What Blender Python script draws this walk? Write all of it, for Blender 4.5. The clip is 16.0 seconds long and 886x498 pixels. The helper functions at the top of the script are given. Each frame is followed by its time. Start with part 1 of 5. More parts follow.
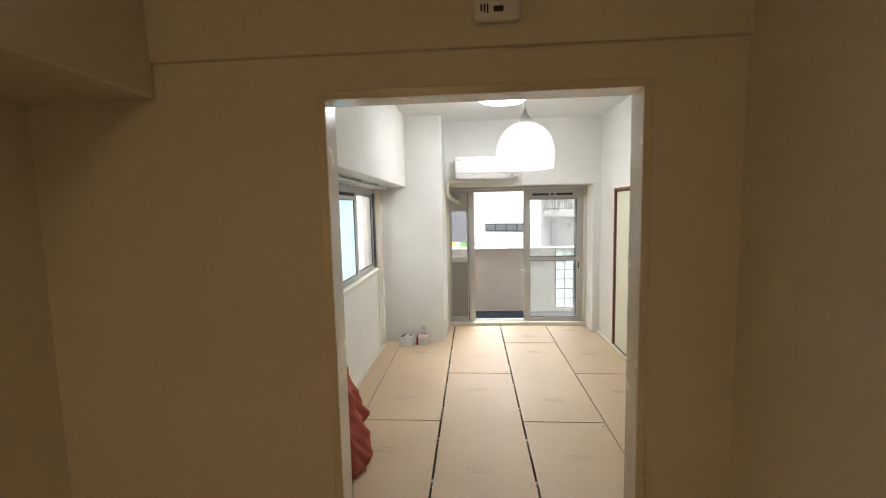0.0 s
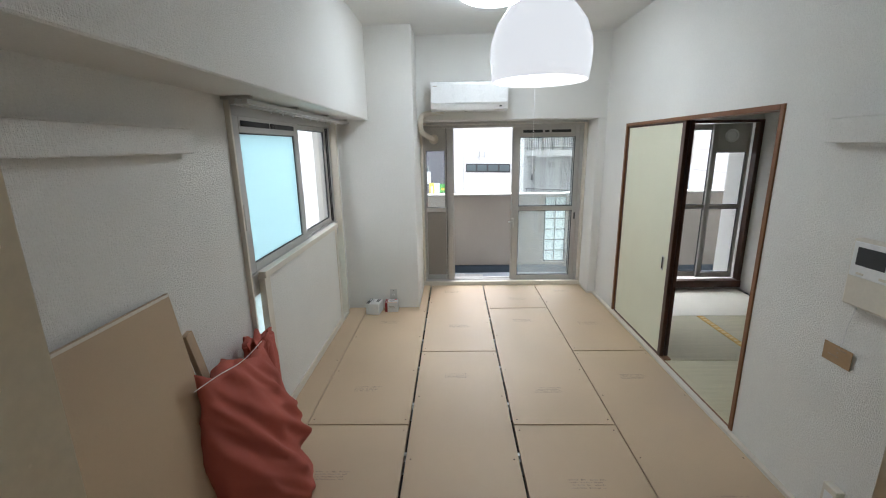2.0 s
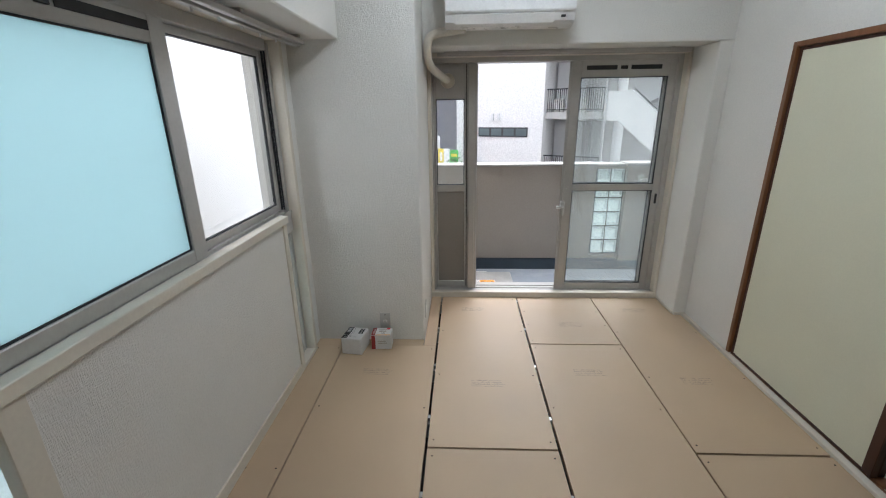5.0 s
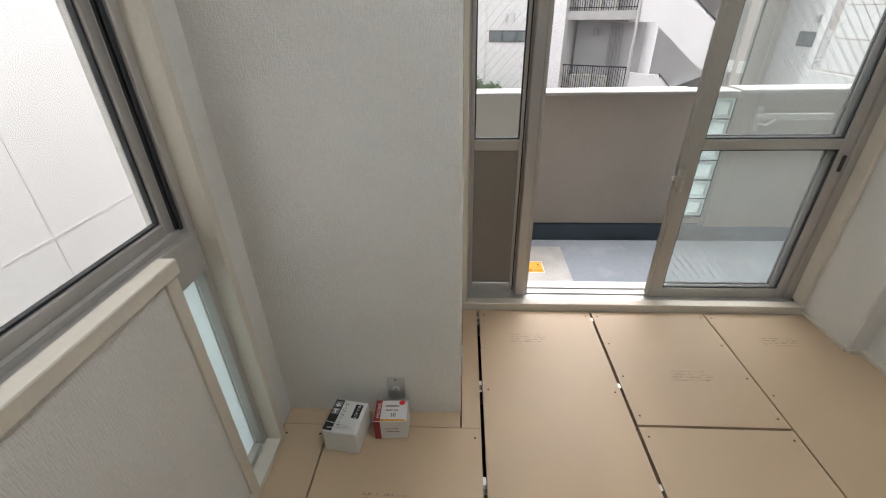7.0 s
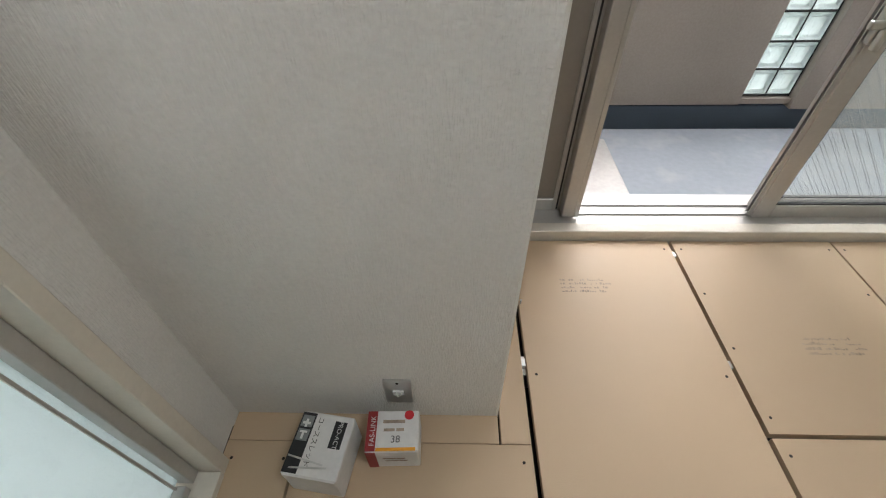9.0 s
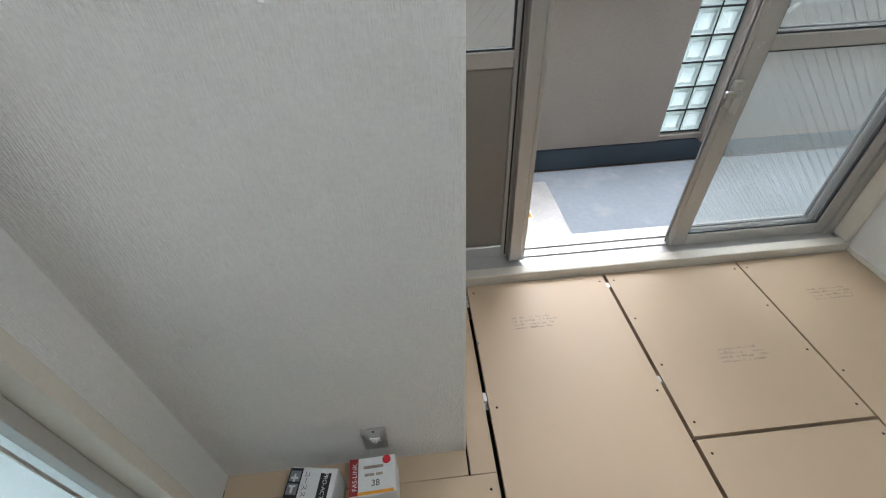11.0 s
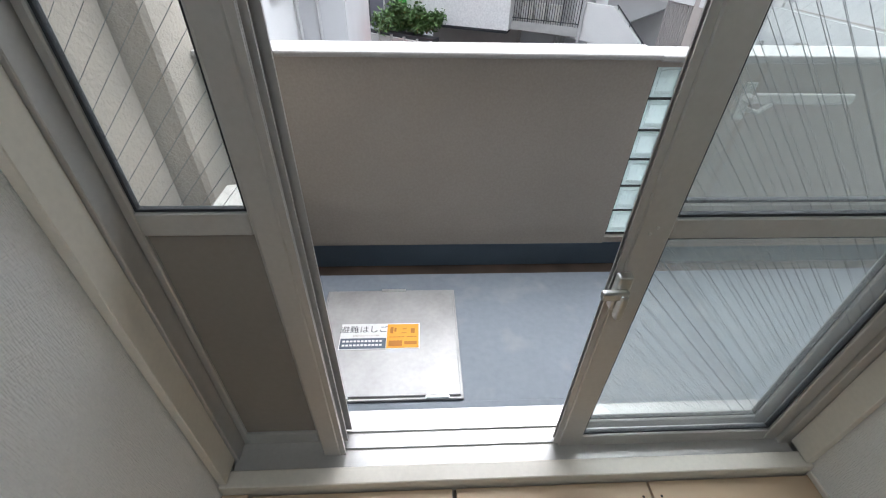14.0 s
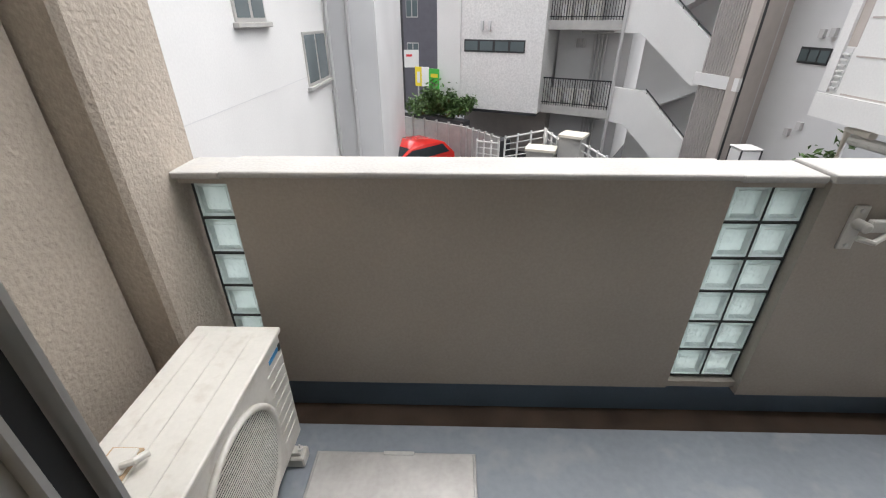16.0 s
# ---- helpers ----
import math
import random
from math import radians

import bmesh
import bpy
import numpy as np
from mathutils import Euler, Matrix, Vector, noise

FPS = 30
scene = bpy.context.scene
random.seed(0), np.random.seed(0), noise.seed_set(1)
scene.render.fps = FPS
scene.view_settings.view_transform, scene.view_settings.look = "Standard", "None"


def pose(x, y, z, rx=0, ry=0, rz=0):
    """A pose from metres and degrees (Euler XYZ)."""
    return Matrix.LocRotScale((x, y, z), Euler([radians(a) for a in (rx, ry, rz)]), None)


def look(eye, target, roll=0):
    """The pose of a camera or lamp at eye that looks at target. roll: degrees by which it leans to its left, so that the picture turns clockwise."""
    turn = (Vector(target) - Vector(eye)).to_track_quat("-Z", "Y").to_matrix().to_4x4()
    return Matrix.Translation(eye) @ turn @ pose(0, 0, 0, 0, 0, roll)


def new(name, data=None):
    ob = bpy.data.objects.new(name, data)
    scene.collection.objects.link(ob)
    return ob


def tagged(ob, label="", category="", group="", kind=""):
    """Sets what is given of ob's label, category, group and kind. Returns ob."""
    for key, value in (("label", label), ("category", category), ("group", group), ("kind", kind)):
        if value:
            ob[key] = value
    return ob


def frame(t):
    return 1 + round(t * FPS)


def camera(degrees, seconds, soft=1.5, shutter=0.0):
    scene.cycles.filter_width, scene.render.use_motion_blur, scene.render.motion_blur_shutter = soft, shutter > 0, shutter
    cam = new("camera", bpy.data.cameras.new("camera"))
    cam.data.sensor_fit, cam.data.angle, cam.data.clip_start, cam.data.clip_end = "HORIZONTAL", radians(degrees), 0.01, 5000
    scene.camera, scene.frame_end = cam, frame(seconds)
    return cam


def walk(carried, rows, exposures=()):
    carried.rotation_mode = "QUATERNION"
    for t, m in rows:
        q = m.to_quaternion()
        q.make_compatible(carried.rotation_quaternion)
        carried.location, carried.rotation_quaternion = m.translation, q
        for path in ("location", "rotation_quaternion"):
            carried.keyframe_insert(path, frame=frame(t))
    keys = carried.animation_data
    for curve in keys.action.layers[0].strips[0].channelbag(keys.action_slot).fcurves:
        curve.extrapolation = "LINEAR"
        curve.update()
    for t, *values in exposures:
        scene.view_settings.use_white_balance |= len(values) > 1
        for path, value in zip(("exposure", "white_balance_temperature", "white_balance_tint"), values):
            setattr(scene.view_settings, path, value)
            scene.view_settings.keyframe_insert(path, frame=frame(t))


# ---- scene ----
cam = camera(92.9, 16.0, soft=1.1)
PATH = [
    (0, (0.629, 0.558, 1.637), (0.486, 2.543, 1.443), -1.3),
    (0.5, (0.637, 0.775, 1.635), (0.537, 2.751, 1.349), -1.3),
    (1, (0.616, 1.015, 1.612), (0.537, 2.985, 1.275), -1.3),
    (1.5, (0.611, 1.216, 1.64), (0.549, 3.167, 1.202), -1.1),
    (2, (0.64, 1.431, 1.645), (0.588, 3.373, 1.17), -1.0),
    (2.5, (0.632, 1.678, 1.63), (0.591, 3.611, 1.119), -1.1),
    (3, (0.624, 1.892, 1.64), (0.592, 3.821, 1.109), -1.2),
    (3.5, (0.616, 2.11, 1.616), (0.583, 4.031, 1.06), -1.2),
    (4, (0.609, 2.403, 1.571), (0.545, 4.319, 1.003), -1.3),
    (4.2, (0.595, 2.521, 1.548), (0.52, 4.434, 0.967), -1.3),
    (6.3, (0.382, 3.891, 1.496), (0.282, 5.726, 0.707), -0.6),
    (6.5, (0.35, 4.03, 1.499), (0.251, 5.843, 0.66), -0.7),
    (7, (0.276, 4.375, 1.487), (0.179, 6.112, 0.5), -1.2),
    (7.5, (0.2, 4.657, 1.44), (0.105, 6.3, 0.303), -2.0),
    (8, (0.163, 4.968, 1.319), (0.091, 6.466, -0.004), -1.3),
    (8.2, (0.144, 5.077, 1.229), (0.086, 6.513, -0.162), -1.0),
    (10.3, (0.148, 5.091, 1.141), (0.121, 6.494, -0.285), -2.5),
    (10.5, (0.167, 5.056, 1.215), (0.154, 6.494, -0.175), -3.1),
    (11, (0.189, 5.004, 1.346), (0.285, 6.515, 0.039), -2.7),
    (11.5, (0.216, 4.994, 1.384), (0.448, 6.561, 0.162), -2.4),
    (12, (0.272, 5.028, 1.416), (0.632, 6.619, 0.259), -1.9),
    (12.5, (0.461, 5.153, 1.414), (0.825, 6.773, 0.3), -0.6),
    (13, (0.63, 5.311, 1.405), (0.923, 6.946, 0.292), 0.6),
    (13.5, (0.765, 5.519, 1.405), (0.958, 7.124, 0.227), 1.3),
    (14, (0.895, 5.72, 1.398), (0.99, 7.295, 0.167), 1.5),
    (14.5, (0.943, 5.905, 1.376), (0.97, 7.452, 0.109), 1.0),
    (15, (0.942, 6.038, 1.373), (0.925, 7.576, 0.095), 0.5),
    (15.5, (0.964, 6.157, 1.383), (0.916, 7.78, 0.215), -0.1),
    (16, (0.954, 6.249, 1.432), (0.91, 8.001, 0.47), -0.1),
]
EXPOSURES = [(0, 2.62, 6550, 12), (0.5, 2.47, 6350, 11), (1.0, 2.35, 6200, 11), (2.0, 2.15, 5900, 10), (3.5, 1.9, 5650, 10), (6.5, 1.6, 6350, 13), (8.5, 1.65, 6450, 13), (10.5, 1.8, 5980, 11), (12.0, 1.6, 5800, 10), (14.0, 1.3, 5850, 10), (15.0, 1.25, 6150, 11), (16.0, 0.98, 6350, 11)]
walk(cam, [(t, look(eye, target, roll)) for t, eye, target, roll in PATH], EXPOSURES)

# ---- world and light ----
world = bpy.data.worlds.new("overcast_sky")
scene.world = world
world.use_nodes = True
wn, wl = world.node_tree.nodes, world.node_tree.links
sky = wn.new("ShaderNodeTexSky")
sky.sky_type, sky.sun_disc = "NISHITA", False
sky.sun_elevation, sky.sun_rotation = radians(70), radians(35)
sky.dust_density, sky.air_density = 4.0, 1.0
pale = wn.new("ShaderNodeHueSaturation")
pale.inputs["Saturation"].default_value = 0.4
wl.new(sky.outputs["Color"], pale.inputs["Color"])
wl.new(pale.outputs["Color"], wn["Background"].inputs["Color"])
wn["Background"].inputs["Strength"].default_value = 0.15
sun = new("sun", bpy.data.lights.new("sun", "SUN"))
sun.data.energy, sun.data.angle, sun.data.color = 4.7, radians(130), (1.0, 0.99, 0.97)
sun.matrix_world = look((2.5, 3.5, 12), (0, 0, 0))

# ---- materials ----


def mat(name, color, rough=0.6, metal=0.0, vary=0.06, scale=3.0, grain=0.03, grain_scale=80.0, bump=0.0, bump_scale=300.0, transmission=0.0, ior=1.45,
        emit=0.0, stretch=(1, 1, 1), stain=None, island=0.0, relief=0.0035):
    """A surface with broad variation, fine grain, an optional stain colour and fine relief."""
    m = bpy.data.materials.new(name)
    m.use_nodes = True
    n, l = m.node_tree.nodes, m.node_tree.links
    b = n["Principled BSDF"]
    b.inputs["Roughness"].default_value, b.inputs["Metallic"].default_value = rough, metal
    b.inputs["IOR"].default_value = ior
    b.inputs["Transmission Weight"].default_value = transmission
    co = n.new("ShaderNodeTexCoord")
    mp = n.new("ShaderNodeMapping")
    mp.inputs["Scale"].default_value = stretch
    l.new(co.outputs["Object"], mp.inputs["Vector"])

    def noisy(sc, detail):
        t = n.new("ShaderNodeTexNoise")
        t.inputs["Scale"].default_value, t.inputs["Detail"].default_value = sc, detail
        l.new(mp.outputs["Vector"], t.inputs["Vector"])
        return t.outputs["Fac"]

    def ranged(src, lo, hi):
        r = n.new("ShaderNodeMapRange")
        r.inputs["From Min"].default_value, r.inputs["From Max"].default_value = 0.3, 0.7
        r.inputs["To Min"].default_value, r.inputs["To Max"].default_value = lo, hi
        l.new(src, r.inputs["Value"])
        return r.outputs["Result"]

    big, small = ranged(noisy(scale, 4), 1 - vary, 1 + vary), ranged(noisy(grain_scale, 3), 1 - grain, 1 + grain)
    mul = n.new("ShaderNodeMath")
    mul.operation = "MULTIPLY"
    l.new(big, mul.inputs[0]), l.new(small, mul.inputs[1])
    val = mul.outputs[0]
    if island:
        oi = n.new("ShaderNodeObjectInfo")
        r = n.new("ShaderNodeMapRange")
        r.inputs["To Min"].default_value, r.inputs["To Max"].default_value = 1 - island, 1 + island
        l.new(oi.outputs["Random"], r.inputs["Value"])
        m2 = n.new("ShaderNodeMath")
        m2.operation = "MULTIPLY"
        l.new(val, m2.inputs[0]), l.new(r.outputs["Result"], m2.inputs[1])
        val = m2.outputs[0]
    vm = n.new("ShaderNodeVectorMath")
    vm.operation = "SCALE"
    vm.inputs[0].default_value = color[:3]
    l.new(val, vm.inputs["Scale"])
    out = vm.outputs["Vector"]
    if stain:
        mx = n.new("ShaderNodeMix")
        mx.data_type = "RGBA"
        mx.inputs[7].default_value = (*stain, 1)
        st = n.new("ShaderNodeMapRange")
        st.inputs["From Min"].default_value, st.inputs["From Max"].default_value = 0.56, 0.75
        l.new(noisy(scale * 2.3, 6), st.inputs["Value"])
        l.new(st.outputs["Result"], mx.inputs[0]), l.new(out, mx.inputs[6])
        out = mx.outputs[2]
    l.new(out, b.inputs["Base Color"])
    rr = ranged(noisy(scale * 4, 3), max(0.0, rough - 0.06), min(1.0, rough + 0.06))
    if rough > 0.06:
        l.new(rr, b.inputs["Roughness"])
    if bump:
        bp = n.new("ShaderNodeBump")
        bp.inputs["Strength"].default_value, bp.inputs["Distance"].default_value = bump, relief
        l.new(noisy(bump_scale, 2), bp.inputs["Height"]), l.new(bp.outputs["Normal"], b.inputs["Normal"])
    if emit:
        l.new(out, b.inputs["Emission Color"])
        b.inputs["Emission Strength"].default_value = emit
    return m


WALLPAPER = mat("wallpaper", (0.76, 0.745, 0.705), 0.75, vary=0.02, grain=0.03, grain_scale=150, bump=0.8, bump_scale=150, relief=0.0032)


def weave(m):
    """Turns the relief of a wallpaper into crossing upright and level threads."""
    n, l = m.node_tree.nodes, m.node_tree.links
    bp = next(k for k in n if k.bl_idname == "ShaderNodeBump")
    co = next(k for k in n if k.bl_idname == "ShaderNodeTexCoord")
    both = n.new("ShaderNodeMath")
    both.operation = "ADD"
    for k, size in enumerate(((330, 330, 55), (70, 70, 300))):
        mp, t = n.new("ShaderNodeMapping"), n.new("ShaderNodeTexNoise")
        mp.inputs["Scale"].default_value = size
        t.inputs["Scale"].default_value, t.inputs["Detail"].default_value = 1.0, 1.0
        l.new(co.outputs["Object"], mp.inputs["Vector"]), l.new(mp.outputs["Vector"], t.inputs["Vector"]), l.new(t.outputs["Fac"], both.inputs[k])
    l.new(both.outputs[0], bp.inputs["Height"])


weave(WALLPAPER)
HALL_PAPER = mat("hall_wallpaper", (0.74, 0.68, 0.56), 0.75, vary=0.03, grain=0.02, bump=0.4, bump_scale=260)
WARM = mat("warm_diffuser", (1.0, 0.76, 0.46), 0.4, emit=4.2, vary=0.0, grain=0.0)
CEILING = mat("ceiling_paper", (0.78, 0.78, 0.76), 0.8, vary=0.02, bump=0.3, bump_scale=200)
PARTICLE = mat("particle_board", (0.53, 0.395, 0.262), 0.5, vary=0.08, scale=1.3, grain=0.07, grain_scale=420, bump=0.03, bump_scale=500, island=0.06)
DARK = mat("dark_gap", (0.035, 0.03, 0.025), 0.9)
INK = mat("faded_ink", (0.36, 0.285, 0.215), 0.8, vary=0.3, scale=40)
STEEL = mat("zinc_clip", (0.62, 0.62, 0.6), 0.35, 1.0)
CREAM = mat("cream_painted_wood", (0.68, 0.63, 0.54), 0.4, vary=0.04, scale=2)
JAMB = mat("beige_gloss_frame", (0.74, 0.66, 0.51), 0.22, vary=0.03)
ALU = mat("grey_anodised_aluminium", (0.50, 0.485, 0.46), 0.36, 0.45, vary=0.03, scale=4)
INFILL = mat("taupe_infill", (0.25, 0.222, 0.192), 0.5, vary=0.04)
PIPEGREY = mat("wire_grey", (0.22, 0.23, 0.23), 0.5)
ALU_DARK = mat("dark_gasket_and_shade", (0.03, 0.032, 0.035), 0.55)
WHITE = mat("white_plastic", (0.80, 0.80, 0.79), 0.3, vary=0.015)


def thin_glass(name, color, scatter=0.0):
    """A thin pane: light goes straight through, with a mirror gloss by angle and a translucent share that scatters."""
    m = bpy.data.materials.new(name)
    m.use_nodes = True
    n, l = m.node_tree.nodes, m.node_tree.links
    n.remove(n["Principled BSDF"])
    clear, gloss, mx, fr = n.new("ShaderNodeBsdfTransparent"), n.new("ShaderNodeBsdfGlossy"), n.new("ShaderNodeMixShader"), n.new("ShaderNodeLayerWeight")
    fr.inputs["Blend"].default_value = 0.5
    steep, share = n.new("ShaderNodeMath"), n.new("ShaderNodeMath")
    steep.operation, share.operation = "POWER", "MULTIPLY_ADD"
    steep.inputs[1].default_value, share.inputs[1].default_value, share.inputs[2].default_value = 4.0, 0.6, 0.035
    l.new(fr.outputs["Facing"], steep.inputs[0]), l.new(steep.outputs[0], share.inputs[0])
    clear.inputs["Color"].default_value = (*color, 1)
    gloss.inputs["Roughness"].default_value = 0.02
    l.new(share.outputs[0], mx.inputs[0]), l.new(clear.outputs[0], mx.inputs[1]), l.new(gloss.outputs[0], mx.inputs[2])
    film, veil = n.new("ShaderNodeBsdfTranslucent"), n.new("ShaderNodeMixShader")
    film.inputs["Color"].default_value, veil.inputs[0].default_value = (0.88, 0.93, 0.91, 1), scatter
    l.new(mx.outputs[0], veil.inputs[1]), l.new(film.outputs[0], veil.inputs[2])
    l.new(veil.outputs[0], n["Material Output"].inputs["Surface"])
    return m


def milky_glass(name, color, gloss_rough, see=0.15, bump=0.0, bump_scale=60.0, relief=0.0035):
    """Frosted or figured glass: it scatters what passes, lets a little straight through, and shines."""
    m = mat(name, color, gloss_rough, vary=0.03, grain=0.01, bump=bump, bump_scale=bump_scale, relief=relief)
    n, l = m.node_tree.nodes, m.node_tree.links
    b = n["Principled BSDF"]
    tr, clear, m1_, m2_ = n.new("ShaderNodeBsdfTranslucent"), n.new("ShaderNodeBsdfTransparent"), n.new("ShaderNodeMixShader"), n.new("ShaderNodeMixShader")
    tr.inputs["Color"].default_value = clear.inputs["Color"].default_value = (*color, 1)
    for k in n:
        if k.bl_idname == "ShaderNodeBump":
            l.new(k.outputs["Normal"], tr.inputs["Normal"])
    m1_.inputs[0].default_value, m2_.inputs[0].default_value = see, 0.22
    l.new(tr.outputs[0], m1_.inputs[1]), l.new(clear.outputs[0], m1_.inputs[2])
    l.new(m1_.outputs[0], m2_.inputs[1]), l.new(b.outputs[0], m2_.inputs[2])
    l.new(m2_.outputs[0], n["Material Output"].inputs["Surface"])
    return m


# door panes get a small translucent share, a pale haze that brightens them
WIRED = thin_glass("greenish_wired_glass", (0.97, 0.985, 0.98), 0.048)
GLASS = thin_glass("clear_glass", (0.96, 0.97, 0.97))
FROST = milky_glass("frosted_blue_glass", (0.67, 0.84, 0.87), 0.35, 0.05)
FROST_LOW = milky_glass("pale_figured_glass", (0.84, 0.93, 0.94), 0.3, 0.12, 0.6, 90)
GLOW = mat("lit_diffuser", (0.93, 0.98, 1.0), 0.4, emit=7.5, vary=0.0, grain=0.0)
SHADE = mat("opal_glass_shade", (0.92, 0.92, 0.92), 0.25, vary=0.0, grain=0.0, emit=0.16)
BULB = mat("lit_bulb", (0.92, 0.97, 1.0), 0.4, emit=4.0, vary=0.0, grain=0.0)
BROWN = mat("brown_stained_wood", (0.20, 0.085, 0.035), 0.4, vary=0.15, scale=3, grain=0.12, grain_scale=60, stretch=(1, 1, 0.1))
STILE = mat("dark_brown_lacquer", (0.065, 0.025, 0.014), 0.35, vary=0.15, scale=5)
FUSUMA = mat("fusuma_paper", (0.70, 0.69, 0.54), 0.8, vary=0.02, grain=0.02, grain_scale=150)
TATAMI = mat("tatami_straw", (0.56, 0.51, 0.34), 0.6, vary=0.06, grain=0.16, grain_scale=150, stretch=(1, 12, 1), bump=0.4, bump_scale=200)
BRAID = mat("gold_braid", (0.62, 0.38, 0.08), 0.6, vary=0.2, scale=30)
PALE_MAT = mat("pale_boarding", (0.76, 0.71, 0.60), 0.5, vary=0.04)
CLOTH = mat("terracotta_cloth", (0.43, 0.105, 0.075), 0.9, vary=0.08, scale=5, grain=0.08, grain_scale=500, bump=0.25, bump_scale=700)
CONCRETE = mat("beige_render", (0.395, 0.352, 0.304), 0.85, vary=0.05, scale=2, grain=0.05, bump=0.25, bump_scale=120)
ROUGHCAST = mat("roughcast", (0.44, 0.385, 0.32), 0.85, vary=0.08, scale=2, grain=0.08, grain_scale=60, bump=1.0, bump_scale=55, relief=0.007)
CAP = mat("light_coping", (0.40, 0.39, 0.368), 0.8, vary=0.08, scale=4, grain=0.06, bump=0.4, bump_scale=60, stain=(0.42, 0.40, 0.36))
BALC = mat("grey_blue_waterproofing", (0.20, 0.222, 0.252), 0.55, vary=0.08, scale=2.2, grain=0.05, grain_scale=30, stain=(0.27, 0.285, 0.30))
BLUE = mat("blue_grey_upstand", (0.115, 0.155, 0.205), 0.6, vary=0.12, scale=3)
GUTTER = mat("dirty_gutter", (0.075, 0.05, 0.035), 0.8, vary=0.25, scale=6)

# ---- building helpers ----
ORG = {}


def thing(name, at, label, category, group="", kind=""):
    """An empty at the base of a thing, for its parts."""
    ob = new(name)
    ob.empty_display_size = 0.05
    ob.location = at
    ORG[ob.name] = Vector(at)
    return tagged(ob, label, category, group, kind)


def part(name, bm, material, parent=None, label="", smooth=False):
    """One mesh object from a bmesh in world coordinates, under a thing or a part of it."""
    me = bpy.data.meshes.new(name)
    org = ORG.get(parent.name, Vector((0, 0, 0))) if parent else Vector((0, 0, 0))
    bmesh.ops.translate(bm, vec=-org, verts=bm.verts)
    bm.to_mesh(me)
    bm.free()
    me.materials.append(material)
    if smooth:
        me.shade_smooth()
    ob = new(name, me)
    if parent:
        ob.parent = parent
        ORG[ob.name] = org
    return tagged(ob, label)


def solid(name, bm, material, label, category, group="", kind="", smooth=False):
    """A thing or a piece of the setting that is a single mesh."""
    return tagged(part(name, bm, material, None, "", smooth), label, category, group, kind)


def box(a, b, bevel=0.0, bm=None, m=None, seg=1):
    """A box from corner a to corner b, with its edges bevelled, into bm."""
    bm = bm or bmesh.new()
    lo, hi = [min(p, q) for p, q in zip(a, b)], [max(p, q) for p, q in zip(a, b)]
    v = [bm.verts.new((x, y, z)) for x in (lo[0], hi[0]) for y in (lo[1], hi[1]) for z in (lo[2], hi[2])]
    fs = [bm.faces.new([v[i] for i in f]) for f in ((0, 1, 3, 2), (4, 6, 7, 5), (0, 4, 5, 1), (2, 3, 7, 6), (0, 2, 6, 4), (1, 5, 7, 3))]
    if bevel:
        es = list({e for f in fs for e in f.edges})
        r = bmesh.ops.bevel(bm, geom=es, offset=bevel, segments=seg, affect="EDGES", profile=0.5)
        v = list({w for f in r["faces"] for w in f.verts} | {w for w in v if w.is_valid})
    if m:
        bmesh.ops.transform(bm, matrix=m, verts=v)
    return bm


def tube(points, radius, sides=10, bm=None, closed=False):
    """A round tube along points."""
    bm = bm or bmesh.new()
    pts = [Vector(p) for p in points]
    rings = []
    for i, p in enumerate(pts):
        d = (pts[min(i + 1, len(pts) - 1)] - pts[max(i - 1, 0)]).normalized()
        q = d.to_track_quat("Z", "Y")
        r = radius[i] if isinstance(radius, (list, tuple)) else radius
        rings.append([bm.verts.new(p + q @ Vector((r * math.cos(a), r * math.sin(a), 0))) for a in [2 * math.pi * k / sides for k in range(sides)]])
    for a, b in zip(rings, rings[1:]):
        for k in range(sides):
            bm.faces.new((a[k], a[(k + 1) % sides], b[(k + 1) % sides], b[k]))
    bm.faces.new(rings[0][::-1]), bm.faces.new(rings[-1])
    return bm


def smooth_path(points, n=8):
    """Points along a rounded line through points."""
    p = [Vector(q) for q in points]
    p = [2 * p[0] - p[1]] + p + [2 * p[-1] - p[-2]]
    out = []
    for i in range(1, len(p) - 2):
        for k in range(n):
            t = k / n
            a, b, c, d = p[i - 1], p[i], p[i + 1], p[i + 2]
            out.append(0.5 * (2 * b + (c - a) * t + (2 * a - 5 * b + 4 * c - d) * t * t + (3 * b - a - 3 * c + d) * t ** 3))
    return out + [p[-2]]


def lathe(profile, at, axis="z", sides=32, bm=None):
    """A turned body: profile of (radius, height) about an axis through at."""
    bm = bm or bmesh.new()
    turn = {"z": Matrix(), "y": Matrix.Rotation(radians(90), 4, "X"), "x": Matrix.Rotation(radians(90), 4, "Y")}[axis]
    rings = []
    for r, h in profile:
        rings.append([bm.verts.new(Vector(at) + turn @ Vector((r * math.cos(2 * math.pi * k / sides), r * math.sin(2 * math.pi * k / sides), h))) for k in range(sides)])
    for a, b in zip(rings, rings[1:]):
        for k in range(sides):
            bm.faces.new((a[k], a[(k + 1) % sides], b[(k + 1) % sides], b[k]))
    if profile[0][0] > 0:
        bm.faces.new(rings[0][::-1])
    if profile[-1][0] > 0:
        bm.faces.new(rings[-1])
    bmesh.ops.remove_doubles(bm, verts=bm.verts, dist=1e-6)
    bmesh.ops.recalc_face_normals(bm, faces=bm.faces)
    return bm


def boxes(*pairs, bevel=0.0):
    bm = bmesh.new()
    for a, b in pairs:
        box(a, b, bevel, bm)
    return bm


def wall(name, pairs, material, label, bevel=0.0):
    return solid(name, boxes(*pairs, bevel=bevel), material, label, "wall", kind="structure")


